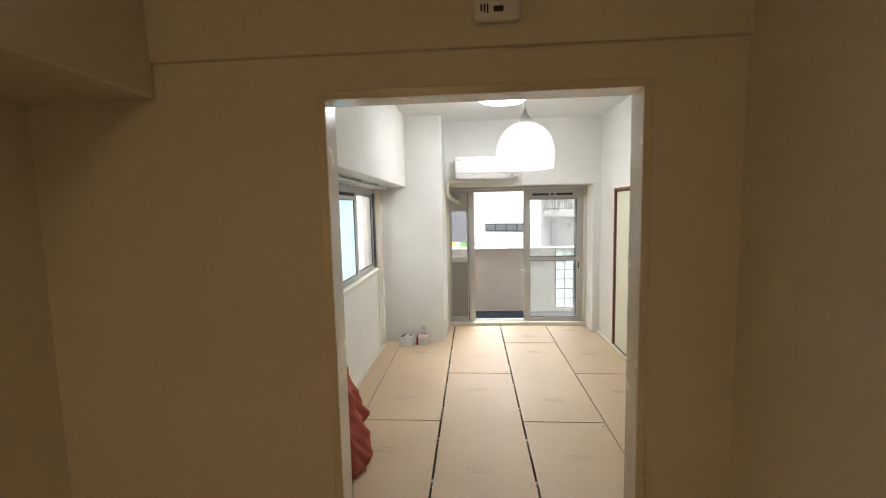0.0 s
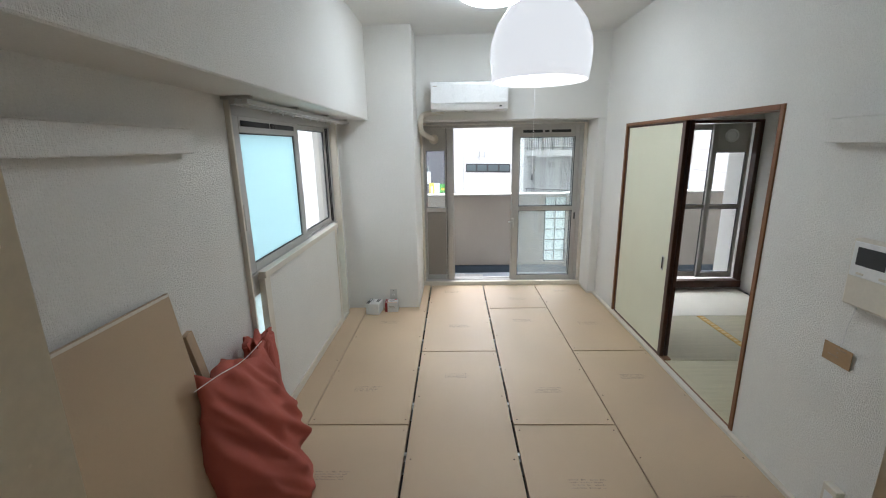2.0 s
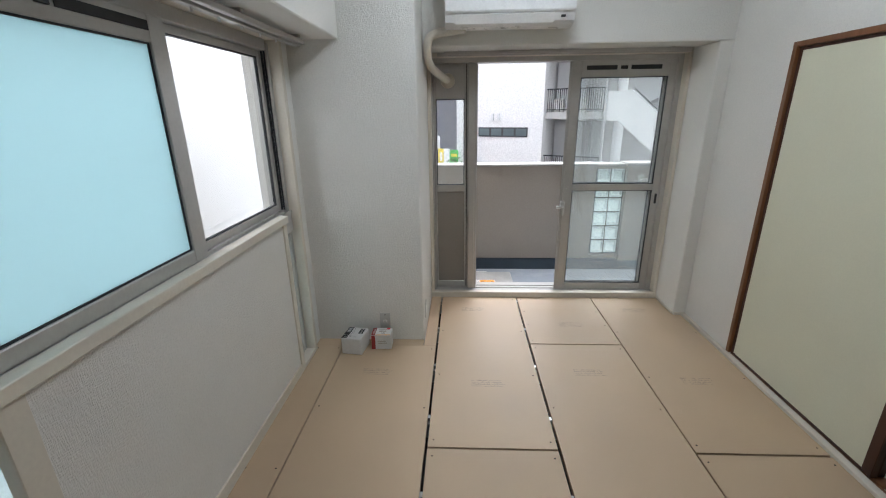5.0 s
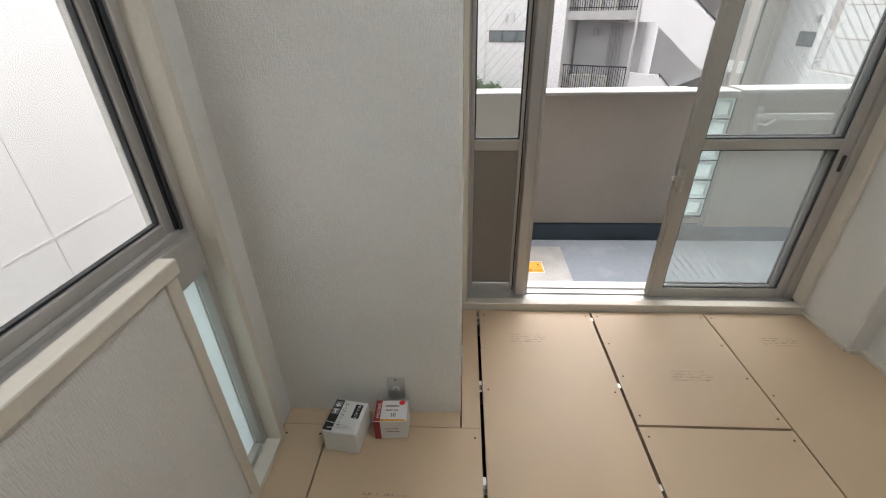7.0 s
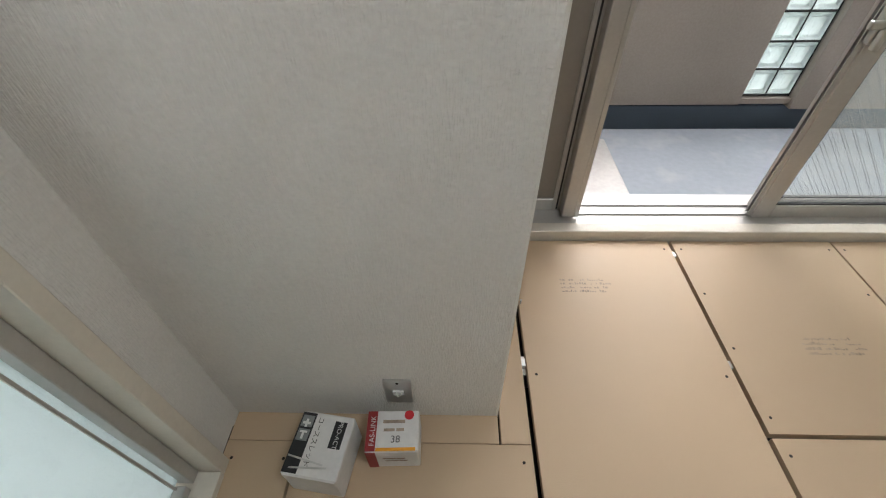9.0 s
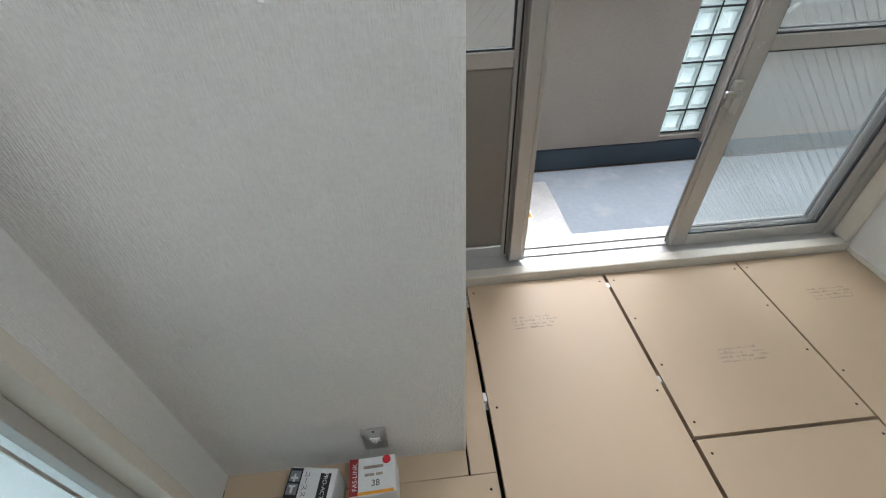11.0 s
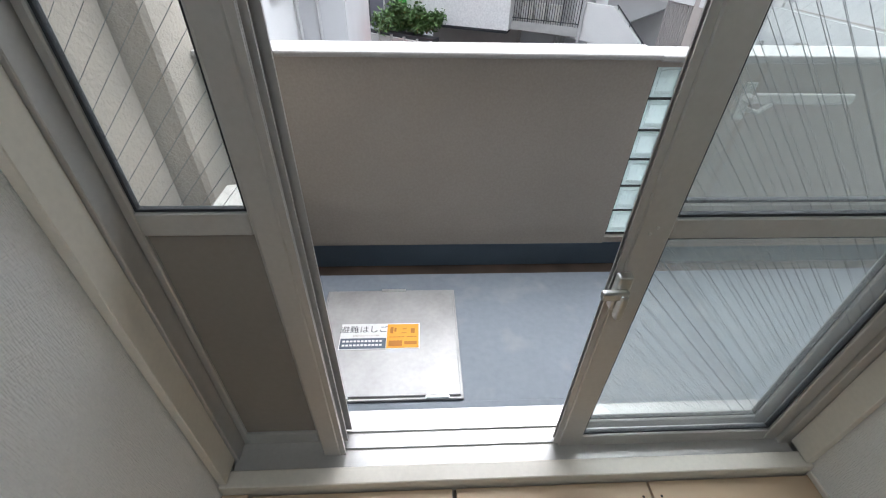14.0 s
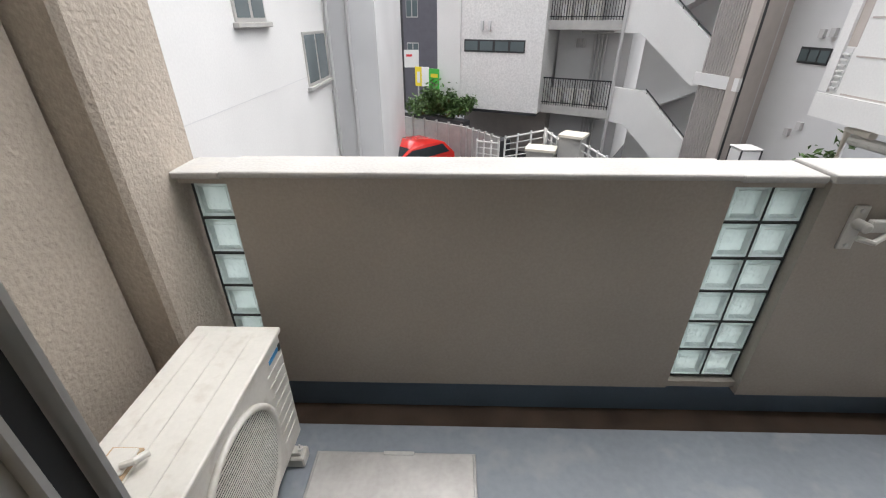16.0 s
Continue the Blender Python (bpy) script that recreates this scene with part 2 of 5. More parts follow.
def pane(name, a, b, material, parent, label=""):
    ob = part(name, box(a, b), material, parent, label)
    ob.visible_shadow = False
    return ob


# ---- the tatami-less main room: shell ----
XL, XR, YD, YP, YB, H = -0.465, 2.23, 1.90, 5.59, 6.00, 2.72
wall("wall_west", [((-0.67, 1.8, 0), (XL, 3.545, 1.9)), ((-0.67, 5.462, 0), (XL, 5.59, 1.9))], WALLPAPER, "white wallpapered wall beside the window")
wall("hall_beam", [((-0.67, -1.2, 1.965), (-0.27, 1.739, 2.45))], HALL_PAPER, "beige wallpapered hall beam", 0.006)
wall("beam_west", [((-0.67, 1.8, 1.895), (-0.165, 5.59, 2.75))], WALLPAPER, "white wallpapered beam above the side window", 0.006)
wall("pillar", [((-0.67, 5.59, -0.11), (0.27, 6.55, 2.75))], WALLPAPER, "white wallpapered pillar with a rounded corner", 0.008)
wall("beam_south", [((0.27, YB, 1.90), (2.33, 6.55, 2.75))], WALLPAPER, "white wallpapered beam above the balcony door", 0.006)
wall("pilaster", [((2.145, YB + 0.002, -0.11), (2.33, 6.55, 1.90))], WALLPAPER, "white wallpapered pilaster beside the balcony door", 0.006)
wall("wall_east", [((XR, 1.8, 0), (2.33, 3.575, 2.75)), ((XR, 5.465, 0), (2.33, 6.0, 2.75)), ((XR, 3.575, 1.815), (2.33, 5.465, 2.75))], WALLPAPER,
     "white wallpapered wall with a sliding door opening")
wall("wall_north", [((-0.67, 1.74, 0), (0.203, 1.80, 2.75)), ((1.104, 1.74, 0), (2.33, 1.80, 2.75)), ((0.203, 1.74, 1.964), (1.104, 1.80, 2.75))], HALL_PAPER,
     "beige wallpapered wall with a doorway")
wall("wall_north_lining", [((-0.463, 1.8, 0), (0.203, 1.806, 2.719)), ((1.104, 1.8, 0), (2.227, 1.806, 2.719)), ((0.203, 1.8, 1.964), (1.104, 1.806, 2.719))], WALLPAPER,
     "white wallpaper round the doorway")
solid("ceiling", boxes(((-0.67, 1.75, H), (2.33, 6.5, H + 0.12))), CEILING, "white papered ceiling", "ceiling", kind="structure")
floor = solid("floor", boxes(((-0.67, 1.75, -0.16), (2.33, 6.30, -0.11))), DARK, "dark subfloor below the boards", "floor", kind="structure")

# hall
wall("hall_wall_east", [((1.345, -1.2, 0), (1.45, 1.74, 2.45))], HALL_PAPER, "dim beige wallpapered hall wall")
wall("hall_wall_west", [((-0.75, -1.2, 0), (-0.67, 1.74, 2.45))], HALL_PAPER, "dim beige wallpapered hall wall")
wall("hall_wall_back", [((-0.75, -1.3, 0), (1.45, -1.2, 2.45))], HALL_PAPER, "dim beige wallpapered hall wall")
solid("hall_ceiling", boxes(((-0.27, -1.2, 2.32), (1.345, 1.74, 2.45))), HALL_PAPER, "dim beige hall ceiling", "ceiling", kind="structure")
solid("hall_floor", boxes(((-0.67, -1.2, -0.16), (1.345, 1.75, 0))), PARTICLE, "plain hall floor", "floor", kind="structure")

# doorway frame
d = thing("door_frame", (0.66, 1.84, 0), "glossy beige painted doorway frame without a door", "door frame", kind="structure")
for nm, a, b in (("jamb", (0.203, 1.724, 0), (0.228, 1.814, 1.964)), ("jamb", (1.080, 1.724, 0), (1.104, 1.814, 1.964)), ("head", (0.2285, 1.724, 1.940), (1.0795, 1.814, 1.964))):
    part(nm, box(a, b, 0.002), JAMB, d)
part("threshold", box((0.229, 1.727, -0.02), (1.079, 1.811, 0.006), 0.002), JAMB, d)

# ---- balcony door ----
bd = thing("door_1", (1.2, 6.42, 0), "grey aluminium balcony sliding door standing half open", "sliding door", kind="structure")
part("sill", box((0.272, 6.30, -0.03), (2.143, 6.352, 0.043), 0.003), CREAM, bd, "cream painted wooden sill")
for a, b in (((0.272, 6.31, 0.045), (0.296, 6.385, 1.898)), ((2.12, 6.31, 0.045), (2.143, 6.385, 1.898)), ((0.297, 6.31, 1.872), (2.119, 6.385, 1.898))):
    part("casing", box(a, b, 0.002), CREAM, bd, "cream painted wooden casing")
for a, b in (((0.275, 6.386, 0.0), (0.305, 6.50, 1.89)), ((2.085, 6.386, 0.0), (2.14, 6.50, 1.89)), ((0.306, 6.386, 1.84), (2.084, 6.50, 1.89)), ((0.297, 6.3525, -0.03), (2.118, 6.55, 0.032))):
    part("outer_frame", box(a, b, 0.002), ALU, bd)
for y in (6.412, 6.468):
    part("track", box((0.62, y, 0.032), (2.08, y + 0.004, 0.039)), ALU, bd)


def sash(parent, x0, x1, z0, z1, y, stile=0.07, head=0.12, foot=0.06, bar=None, depth=0.03, right=None, panel=False):
    """A sash of stiles, rails and panes."""
    s = part("sash", boxes(((x0, y, z0), (x0 + stile, y + depth, z1)), ((x1 - (right or stile), y, z0), (x1, y + depth, z1)),
                           ((x0 + stile, y, z1 - head), (x1 - (right or stile), y + depth, z1)), ((x0 + stile, y, z0), (x1 - (right or stile), y + depth, z0 + foot)),
                           *([((x0 + stile, y, bar[0]), (x1 - (right or stile), y + depth, bar[1]))] if bar else []), bevel=0.003), ALU, parent)
    a, b = x0 + stile, x1 - (right or stile)
    for lo, hi, low in (((z0 + foot), bar[0], True), (bar[1], z1 - head, False)) if bar else ((z0 + foot, z1 - head, False),):
        if low and panel:
            part("panel", box((a, y + 0.010, lo), (b, y + 0.018, hi)), INFILL, s, "grey aluminium infill panel")
        else:
            pane("pane", (a, y + 0.012, lo), (b, y + 0.017, hi), WIRED if parent is bd else GLASS, s)
            for g0, g1 in (((a, y + 0.008, lo), (a + 0.006, y + 0.021, hi)), ((b - 0.006, y + 0.008, lo), (b, y + 0.021, hi)), ((a + 0.006, y + 0.008, lo), (b - 0.006, y + 0.021, lo + 0.006)),
                           ((a + 0.006, y + 0.008, hi - 0.006), (b - 0.006, y + 0.021, hi))):
                part("gasket", box(g0, g1), ALU_DARK, s)
    return s


right_sash = sash(bd, 1.335, 2.085, 0.03, 1.84, 6.40, bar=(0.885, 0.935), stile=0.07, head=0.115, right=0.05)
left_fixed = sash(bd, 0.306, 0.626, 0.03, 1.84, 6.44, bar=(0.875, 0.93), stile=0.02, head=0.25, right=0.08, panel=True)
back_sash = sash(bd, 1.36, 2.08, 0.03, 1.84, 6.455, stile=0.05, head=0.10, foot=0.05, bar=(0.885, 0.935))

for x0, x1, y0, y1 in ((0.6265, 0.642, 6.388, 6.394), (0.6265, 0.636, 6.412, 6.416), (0.6265, 0.642, 6.436, 6.442), (0.6265, 0.650, 6.474, 6.480), (1.318, 1.3345, 6.404, 6.408), (1.322, 1.3345, 6.424, 6.428)):
    part("weather_fin", box((x0, y0, 0.043), (x1, y1, 1.838)), ALU, bd)
for x0, x1, y0, y1 in ((0.6265, 0.630, 6.444, 6.472), (1.331, 1.3345, 6.409, 6.423), (0.560, 0.566, 6.4365, 6.4395)):
    part("seal", box((x0, y0, 0.043), (x1, y1, 1.838)), ALU_DARK, bd, "dark rubber seal")
part("inner_stile", box((0.575, 6.386, 0.043), (0.626, 6.4395, 1.838), 0.003), ALU, bd)

# ---- side window ----
w = thing("window_1", (-0.52, 4.5, 0), "floor-length side window with frosted blue and clear panes", "window", kind="structure")
for a, b in (((-0.60, 3.545, 0), (-0.44, 3.562, 1.893)), ((-0.60, 5.427, 0), (-0.44, 5.462, 1.893)), ((-0.60, 3.563, 1.872), (-0.44, 5.426, 1.893)), ((-0.60, 3.563, -0.02), (-0.44, 5.426, 0.022))):
    part("casing", box(a, b, 0.002), CREAM, w, "cream painted wooden casing")
for a, b in (((-0.60, 3.563, 0.023), (-0.497, 3.612, 1.871)), ((-0.60, 5.397, 0.023), (-0.497, 5.426, 1.855)), ((-0.60, 3.613, 1.818), (-0.497, 5.384, 1.871)), ((-0.575, 3.613, 0.84), (-0.475, 5.396, 0.955)), ((-0.60, 3.613, 0.023), (-0.497, 5.384, 0.05))):
    part("outer_frame", box(a, b, 0.002), ALU, w)
for x in (-0.47, -0.517, -0.565):
    part("track", box((x, 3.613, 0.9555), (x + 0.004, 5.384, 0.968)), ALU, w)
part("track", box((-0.515, 3.62, 0.06), (-0.511, 3.626, 0.84)), ALU, w)
part("track", box((-0.515, 5.37, 0.06), (-0.511, 5.376, 0.84)), ALU, w)


def side_sash(y0, y1, x, z0, z1, glass, head=0.05, st=0.045, foot=0.05):
    s = part("sash", boxes(((x, y0, z0), (x + 0.03, y0 + st, z1)), ((x, y1 - st, z0), (x + 0.03, y1, z1)), ((x, y0 + st, z1 - head), (x + 0.03, y1 - st, z1)), ((x, y0 + st, z0), (x + 0.03, y1 - st, z0 + foot)), bevel=0.003), ALU, w)
    pane("pane", (x + 0.012, y0 + st, z0 + foot), (x + 0.017, y1 - st, z1 - head), glass, s)
    a, b, lo, hi = y0 + st, y1 - st, z0 + foot, z1 - head
    for g0, g1 in (((x + 0.008, a, lo), (x + 0.022, a + 0.006, hi)), ((x + 0.008, b - 0.006, lo), (x + 0.022, b, hi)), ((x + 0.008, a + 0.006, lo), (x + 0.022, b - 0.006, lo + 0.006)), ((x + 0.008, a + 0.006, hi - 0.006), (x + 0.022, b - 0.006, hi))):
        part("gasket", box(g0, g1), ALU_DARK, s)
    return s


near_sash = side_sash(3.62, 4.565, -0.51, 0.969, 1.816, FROST, head=0.085, st=0.08)
far_sash = side_sash(4.50, 5.383, -0.556, 0.969, 1.816, GLASS, head=0.03, st=0.034, foot=0.035)
for x0, x1 in ((-0.526, -0.519), (-0.512, -0.508)):
    part("seal", box((x0, 5.384, 0.969), (x1, 5.3965, 1.817)), ALU_DARK, w, "dark rubber seal")
part("vent_strip", box((-0.479, 3.72, 1.765), (-0.476, 4.08, 1.795), 0.001), ALU_DARK, near_sash, "dark ventilation strip")
part("vent_strip", box((-0.479, 4.15, 1.765), (-0.476, 4.48, 1.795), 0.001), ALU_DARK, near_sash, "dark ventilation strip")
part("latch", box((-0.48, 4.095, 1.765), (-0.472, 4.135, 1.795), 0.002), ALU_DARK, near_sash, "black vent slider")
part("finger_pull", box((-0.48, 3.63, 1.22), (-0.472, 3.655, 1.36), 0.003), ALU, near_sash)
for y0, y1 in ((3.613, 4.49), (4.50, 5.396)):
    pane("pane", (-0.53, y0, 0.05), (-0.525, y1, 0.84), FROST_LOW, w, "frosted low pane")
cr = thing("curtain_rail", (-0.40, 4.5, 1.87), "grey metal curtain rail with small runners above the window", "curtain rail")
part("rail", boxes(((-0.40, 3.47, 1.852), (-0.37, 5.55, 1.878)), bevel=0.002), ALU, cr)
part("rail", boxes(((-0.35, 3.50, 1.856), (-0.325, 5.50, 1.878)), bevel=0.002), ALU, cr)
for y in (3.52, 4.15, 4.80, 5.40):
    part("bracket", box((-0.465, y, 1.879), (-0.32, y + 0.03, 1.894), 0.002), ALU, cr)
for k in range(9):
    part("runner", box((-0.388, 3.9 + 0.17 * k, 1.838), (-0.382, 3.91 + 0.17 * k, 1.852)), WHITE, cr)

bp = thing("window_blanking", (-0.45, 4.5, 0.02), "cream framed board panel closing the lower window", "panel")
part("board", box((-0.468, 3.76, 0.06), (-0.446, 5.185, 0.925)), WALLPAPER, bp, "white papered board")
for a, b in (((-0.474, 3.694, 0.0225), (-0.437, 3.762, 0.93)), ((-0.474, 5.183, 0.0225), (-0.437, 5.225, 0.93)), ((-0.474, 3.763, 0.0225), (-0.437, 5.182, 0.06))):
    part("frame", box(a, b, 0.002), CREAM, bp)
part("ledge", box((-0.474, 3.69, 0.931), (-0.425, 5.228, 0.972), 0.003), CREAM, bp)

# ---- second room through the sliding doors ----
wall("room2_wall_south", [((2.33, 6.10, 1.86), (5.4, 6.55, 2.75)), ((2.33, 6.10, 0), (2.42, 6.55, 1.86)), ((2.33, 6.10, -0.1), (5.4, 6.55, 0.03))], WALLPAPER, "white wall round the second window")
wall("room2_pillar", [((3.885, 5.455, 0), (5.4, 6.10, 2.75))], WALLPAPER, "white wallpapered pillar in the tatami room", 0.006)
wall("room2_wall_east", [((5.3, 1.9, 0), (5.4, 5.455, 2.75))], WALLPAPER, "white wall of the tatami room")
wall("room2_wall_north", [((2.331, 1.79, 0), (5.4, 1.9, 2.75))], WALLPAPER, "white wall of the tatami room")
solid("room2_ceiling", boxes(((2.33, 1.9, 2.40), (5.4, 6.5, 2.52))), CEILING, "white ceiling of the tatami room", "ceiling", kind="structure")
room2_floor = solid("room2_floor", boxes(((2.33, 1.9, -0.16), (5.4, 6.10, -0.05))), DARK, "subfloor under the tatami", "floor", kind="structure")

# ---- balcony ----
solid("balcony_floor", boxes(((-0.6, 6.55, -0.45), (7.0, 7.57, -0.23)), ((-0.6, 6.50, -0.30), (7.0, 6.66, -0.10)), bevel=0.004), BALC, "grey-blue coated balcony floor with stains", "floor", kind="structure")
solid("gutter", boxes(((-0.6, 7.57, -0.45), (7.0, 7.80, -0.36))), GUTTER, "dirty brown drain channel along the parapet", "gutter", kind="structure")
solid("upstand", boxes(((-0.6, 7.80, -0.45), (7.0, 7.92, -0.19))), BLUE, "blue-grey coated upstand below the parapet", "upstand", kind="structure")
wall("parapet", [((0.085, 7.765, -0.165), (2.01, 7.92, 0.912))], CONCRETE, "beige rendered balcony parapet")
wall("parapet_far", [((2.345, 7.75, -0.19), (7.0, 7.92, 0.905))], CONCRETE, "beige rendered balcony parapet")
wall("parapet_foot", [((-0.11, 7.775, -0.165), (0.0845, 7.92, -0.13)), ((2.0105, 7.775, -0.165), (2.3445, 7.92, -0.13)), ((-0.11, 7.775, 0.872), (0.0845, 7.92, 0.90)), ((2.0105, 7.775, 0.872), (2.3445, 7.92, 0.90))],
     CONCRETE, "beige render above and below the glass blocks")
cp = thing("coping", (1.0, 7.82, 0.90), "pale weathered concrete coping on the parapet", "coping", kind="structure")
for a, b in (((0.083, 7.722, 0.912), (2.008, 7.935, 0.937)), ((-0.11, 7.735, 0.901), (0.082, 7.935, 0.930)), ((2.009, 7.735, 0.901), (2.318, 7.935, 0.930)), ((2.319, 7.715, 0.906), (7.0, 7.935, 0.941))):
    part("slab", box(a, b, 0.008, seg=2), CAP, cp)
wall("balcony_wall_west", [((-0.75, 6.55, -0.45), (-0.25, 7.51, 2.75)), ((-0.75, 7.51, -0.45), (-0.11, 7.935, 2.75))], ROUGHCAST, "beige roughcast wall with a projecting end", 0.02)
# never in view; its depth is set by how much daylight it blocks
solid("balcony_soffit", boxes(((-0.75, 6.55, 2.45), (7.0, 7.32, 2.70))), CAP, "unseen pale slab above the balcony, its depth set for the shade below", "ceiling", kind="structure")
wall("balcony_wall_east", [((6.9, 6.55, -0.45), (7.1, 7.95, 2.45))], ROUGHCAST, "beige roughcast wall ending the balcony")
wall("outer_wall", [((5.4, 6.1, -0.45), (7.0, 6.55, 2.75)), ((-0.6, 6.30, -0.45), (5.4, 6.50, -0.16))], ROUGHCAST, "beige outer wall")

BLOCK = milky_glass("glass_block", (0.88, 0.965, 0.95), 0.08, 0.42, 1.0, 22, 0.02)
MORTAR = mat("dark_mortar", (0.035, 0.037, 0.035), 0.8)


def block_mesh():
    """A glass block with a pillowed rim and a sunk square in each face."""
    bm = bmesh.new()
    h, dep = 0.0735, 0.04
    for s_ in (-1, 1):
        rings = []
        for r, y in ((h, 0.030), (h * 0.93, dep), (h * 0.78, dep), (h * 0.62, dep - 0.014)):
            rings.append([bm.verts.new((r * cx, s_ * y, r * cz)) for cx, cz in ((-1, -1), (1, -1), (1, 1), (-1, 1))])
        for p, q in zip(rings, rings[1:]):
            for k in range(4):
                bm.faces.new((p[k], p[(k + 1) % 4], q[(k + 1) % 4], q[k]))
        bm.faces.new(rings[-1])
        if s_ < 0:
            first = rings[0]
        else:
            for k in range(4):
                bm.faces.new((first[k], first[(k + 1) % 4], rings[0][(k + 1) % 4], rings[0][k]))
    bmesh.ops.recalc_face_normals(bm, faces=bm.faces)
    me = bpy.data.meshes.new("glass_block")
    bm.to_mesh(me)
    bm.free()
    me.materials.append(BLOCK)
    return me


BLOCK_MESH = block_mesh()


def block_panel(x0, cols):
    p = thing("glass_block_panel", (x0, 7.85, -0.13), "clear patterned glass blocks in dark joints, set in the parapet", "glass blocks", "glass block panels", "structure")
    step = 0.166
    grid = bmesh.new()
    for r in range(7):
        box((x0, 7.803, -0.122 + r * step), (x0 + cols * 0.153 + 0.006, 7.865, -0.122 + r * step + 0.009), 0, grid)
    for c in range(cols + 1):
        box((x0 + c * 0.153 - 0.001, 7.804, -0.125), (x0 + c * 0.153 + 0.007, 7.864, 0.868), 0, grid)
    part("joint_grid", grid, MORTAR, p)
    for c in range(cols):
        for r in range(6):
            o = new("block", BLOCK_MESH)
            o.parent = p
            o.location = Vector((x0 + 0.0795 + c * 0.153, 7.84, -0.122 + 0.0045 + (r + 0.5) * step)) - ORG[p.name]
            o.scale = (0.98, 1, 1.04)
            o.visible_shadow = False


block_panel(2.027, 2)
block_panel(-0.078, 1)

# ---- floor boards ----
COLS = [(-0.463, -0.275, (2.4, 5.517)), (-0.268, 0.352, (1.815, 3.662, 5.517)), (0.367, 0.977, (1.815, 2.73, 4.604, 6.298)), (0.991, 1.596, (1.815, 3.662, 5.545, 6.298)), (1.604, 2.197, (1.815, 2.75, 4.604, 6.298))]
for x0, x1, rows in COLS:
    for y0, y1 in zip(rows, rows[1:]):
        b = part("board", boxes(((x0, y0 + 0.006, -0.028), (x1, min(y1 - 0.006, 5.996 if x1 > 2 else 9), 0.0)), *([((x0, 5.996, -0.028), (2.14, y1 - 0.006, 0.0))] if x1 > 2 and y1 > 6 else [])), PARTICLE, floor)
        dots = bmesh.new()
        for yy in [y0 + 0.05 + k * (y1 - y0 - 0.1) / 3 for k in range(4)]:
            for xx in (x0 + 0.025, x1 - 0.025):
                if xx < 2.13 or yy < 6:
                    lathe([(0.0045, -0.001), (0.0045, 0.0006), (0.001, 0.0002)], (xx, yy, 0), sides=6, bm=dots)
        part("screw_head", dots, DARK, b)
for a, b in (((-0.463, 5.513, -0.028), (0.267, 5.5895, 0)), ((0.273, 5.513, -0.028), (0.352, 6.298, 0)), ((-0.463, 1.815, -0.028), (-0.275, 2.392, 0)), ((2.142, 6.003, -0.10), (2.144, 6.3, 0.004))):
    part("strip", box(a, b, 0.0012), PARTICLE, floor)
for gx, g0, g1 in ((0.353, 2.0, 6.28), (0.978, 2.0, 6.28)):
    clips = bmesh.new()
    y = g0
    while y < g1:
        box((gx, y, -0.0275), (gx + 0.012, y + 0.025, -0.006), 0, clips)
        box((gx - 0.04, y - 0.02, -0.11), (gx + 0.052, y + 0.045, -0.0285), 0, clips)
        y += 0.4685
    part("support_clip", clips, STEEL, floor, "bright zinc floor clips")


def stamp(x, y, seedling):
    """Faded unreadable print on a board: short dark bars."""
    rnd = random.Random(seedling)
    bm = bmesh.new()
    for row in range(4):
        xx = x - 0.095
        end = x + rnd.uniform(0.05, 0.095)
        while xx < end:
            wd = rnd.uniform(0.003, 0.009)
            if rnd.random() < 0.88:
                yy = y + (row - 1.5) * 0.0175 + rnd.uniform(-0.001, 0.001)
                box((xx, yy, 0.0001), (xx + wd, yy + rnd.uniform(0.003, 0.010), 0.0004), 0, bm)
            xx += wd + rnd.uniform(0.002, 0.004)
    part("stamp", bm, INK, floor, "faded grey printed lettering")


for k, (sx, sy) in enumerate(((0.03, 4.05), (0.66, 4.22), (1.28, 4.03), (1.93, 4.2), (0.02, 5.2), (0.68, 5.1), (1.30, 5.22), (1.9, 5.15), (0.62, 6.06), (1.33, 5.82), (1.88, 6.06), (0.66, 3.05), (1.30, 3.2), (0.0, 3.25), (1.95, 3.1))):
    stamp(sx, sy, k)
ls = thing("loose_screw", (0.372, 5.98, 0.0), "bright steel screw standing proud in the floor", "screw")
part("shank", lathe([(0.0018, 0.0), (0.0018, 0.016)], (0.372, 5.98, 0.0), sides=8), STEEL, ls)
part("head", lathe([(0.0018, 0.016), (0.0045, 0.019), (0.004, 0.0205), (0.0, 0.0205)], (0.372, 5.98, 0.0), sides=12), STEEL, ls)
solid("baseboard", boxes(((2.199, 1.815, -0.02), (2.229, 3.57, 0.018)), ((2.199, 5.47, -0.02), (2.229, 5.998, 0.018)), ((2.133, 6.01, 0.001), (2.1445, 6.298, 0.02)), ((2.146, 5.988, 0.001), (2.198, 5.999, 0.02)), bevel=0.002), CREAM,
      "narrow cream baseboard", "baseboard", kind="structure")

# ---- sliding paper doors ----
fd = thing("door_2", (2.28, 4.5, 0), "brown wood frame of the sliding paper doors", "door frame", kind="structure")
for a, b in (((2.222, 3.575, 0.02), (2.335, 3.604, 1.815)), ((2.222, 5.437, 0.02), (2.335, 5.465, 1.815)), ((2.222, 3.605, 1.788), (2.335, 5.436, 1.815))):
    part("casing", box(a, b, 0.002), BROWN, fd)
part("threshold", box((2.199, 3.575, -0.10), (2.236, 5.465, 0.018), 0.003), CREAM, fd, "pale wooden threshold edge")
part("sill_strip", box((2.2365, 3.605, -0.10), (2.254, 5.436, 0.012), 0.001), BROWN, fd, "brown worn sill strip")
part("door_track", box((2.2545, 4.43, -0.10), (2.306, 5.436, 0.018), 0.001), BROWN, fd)


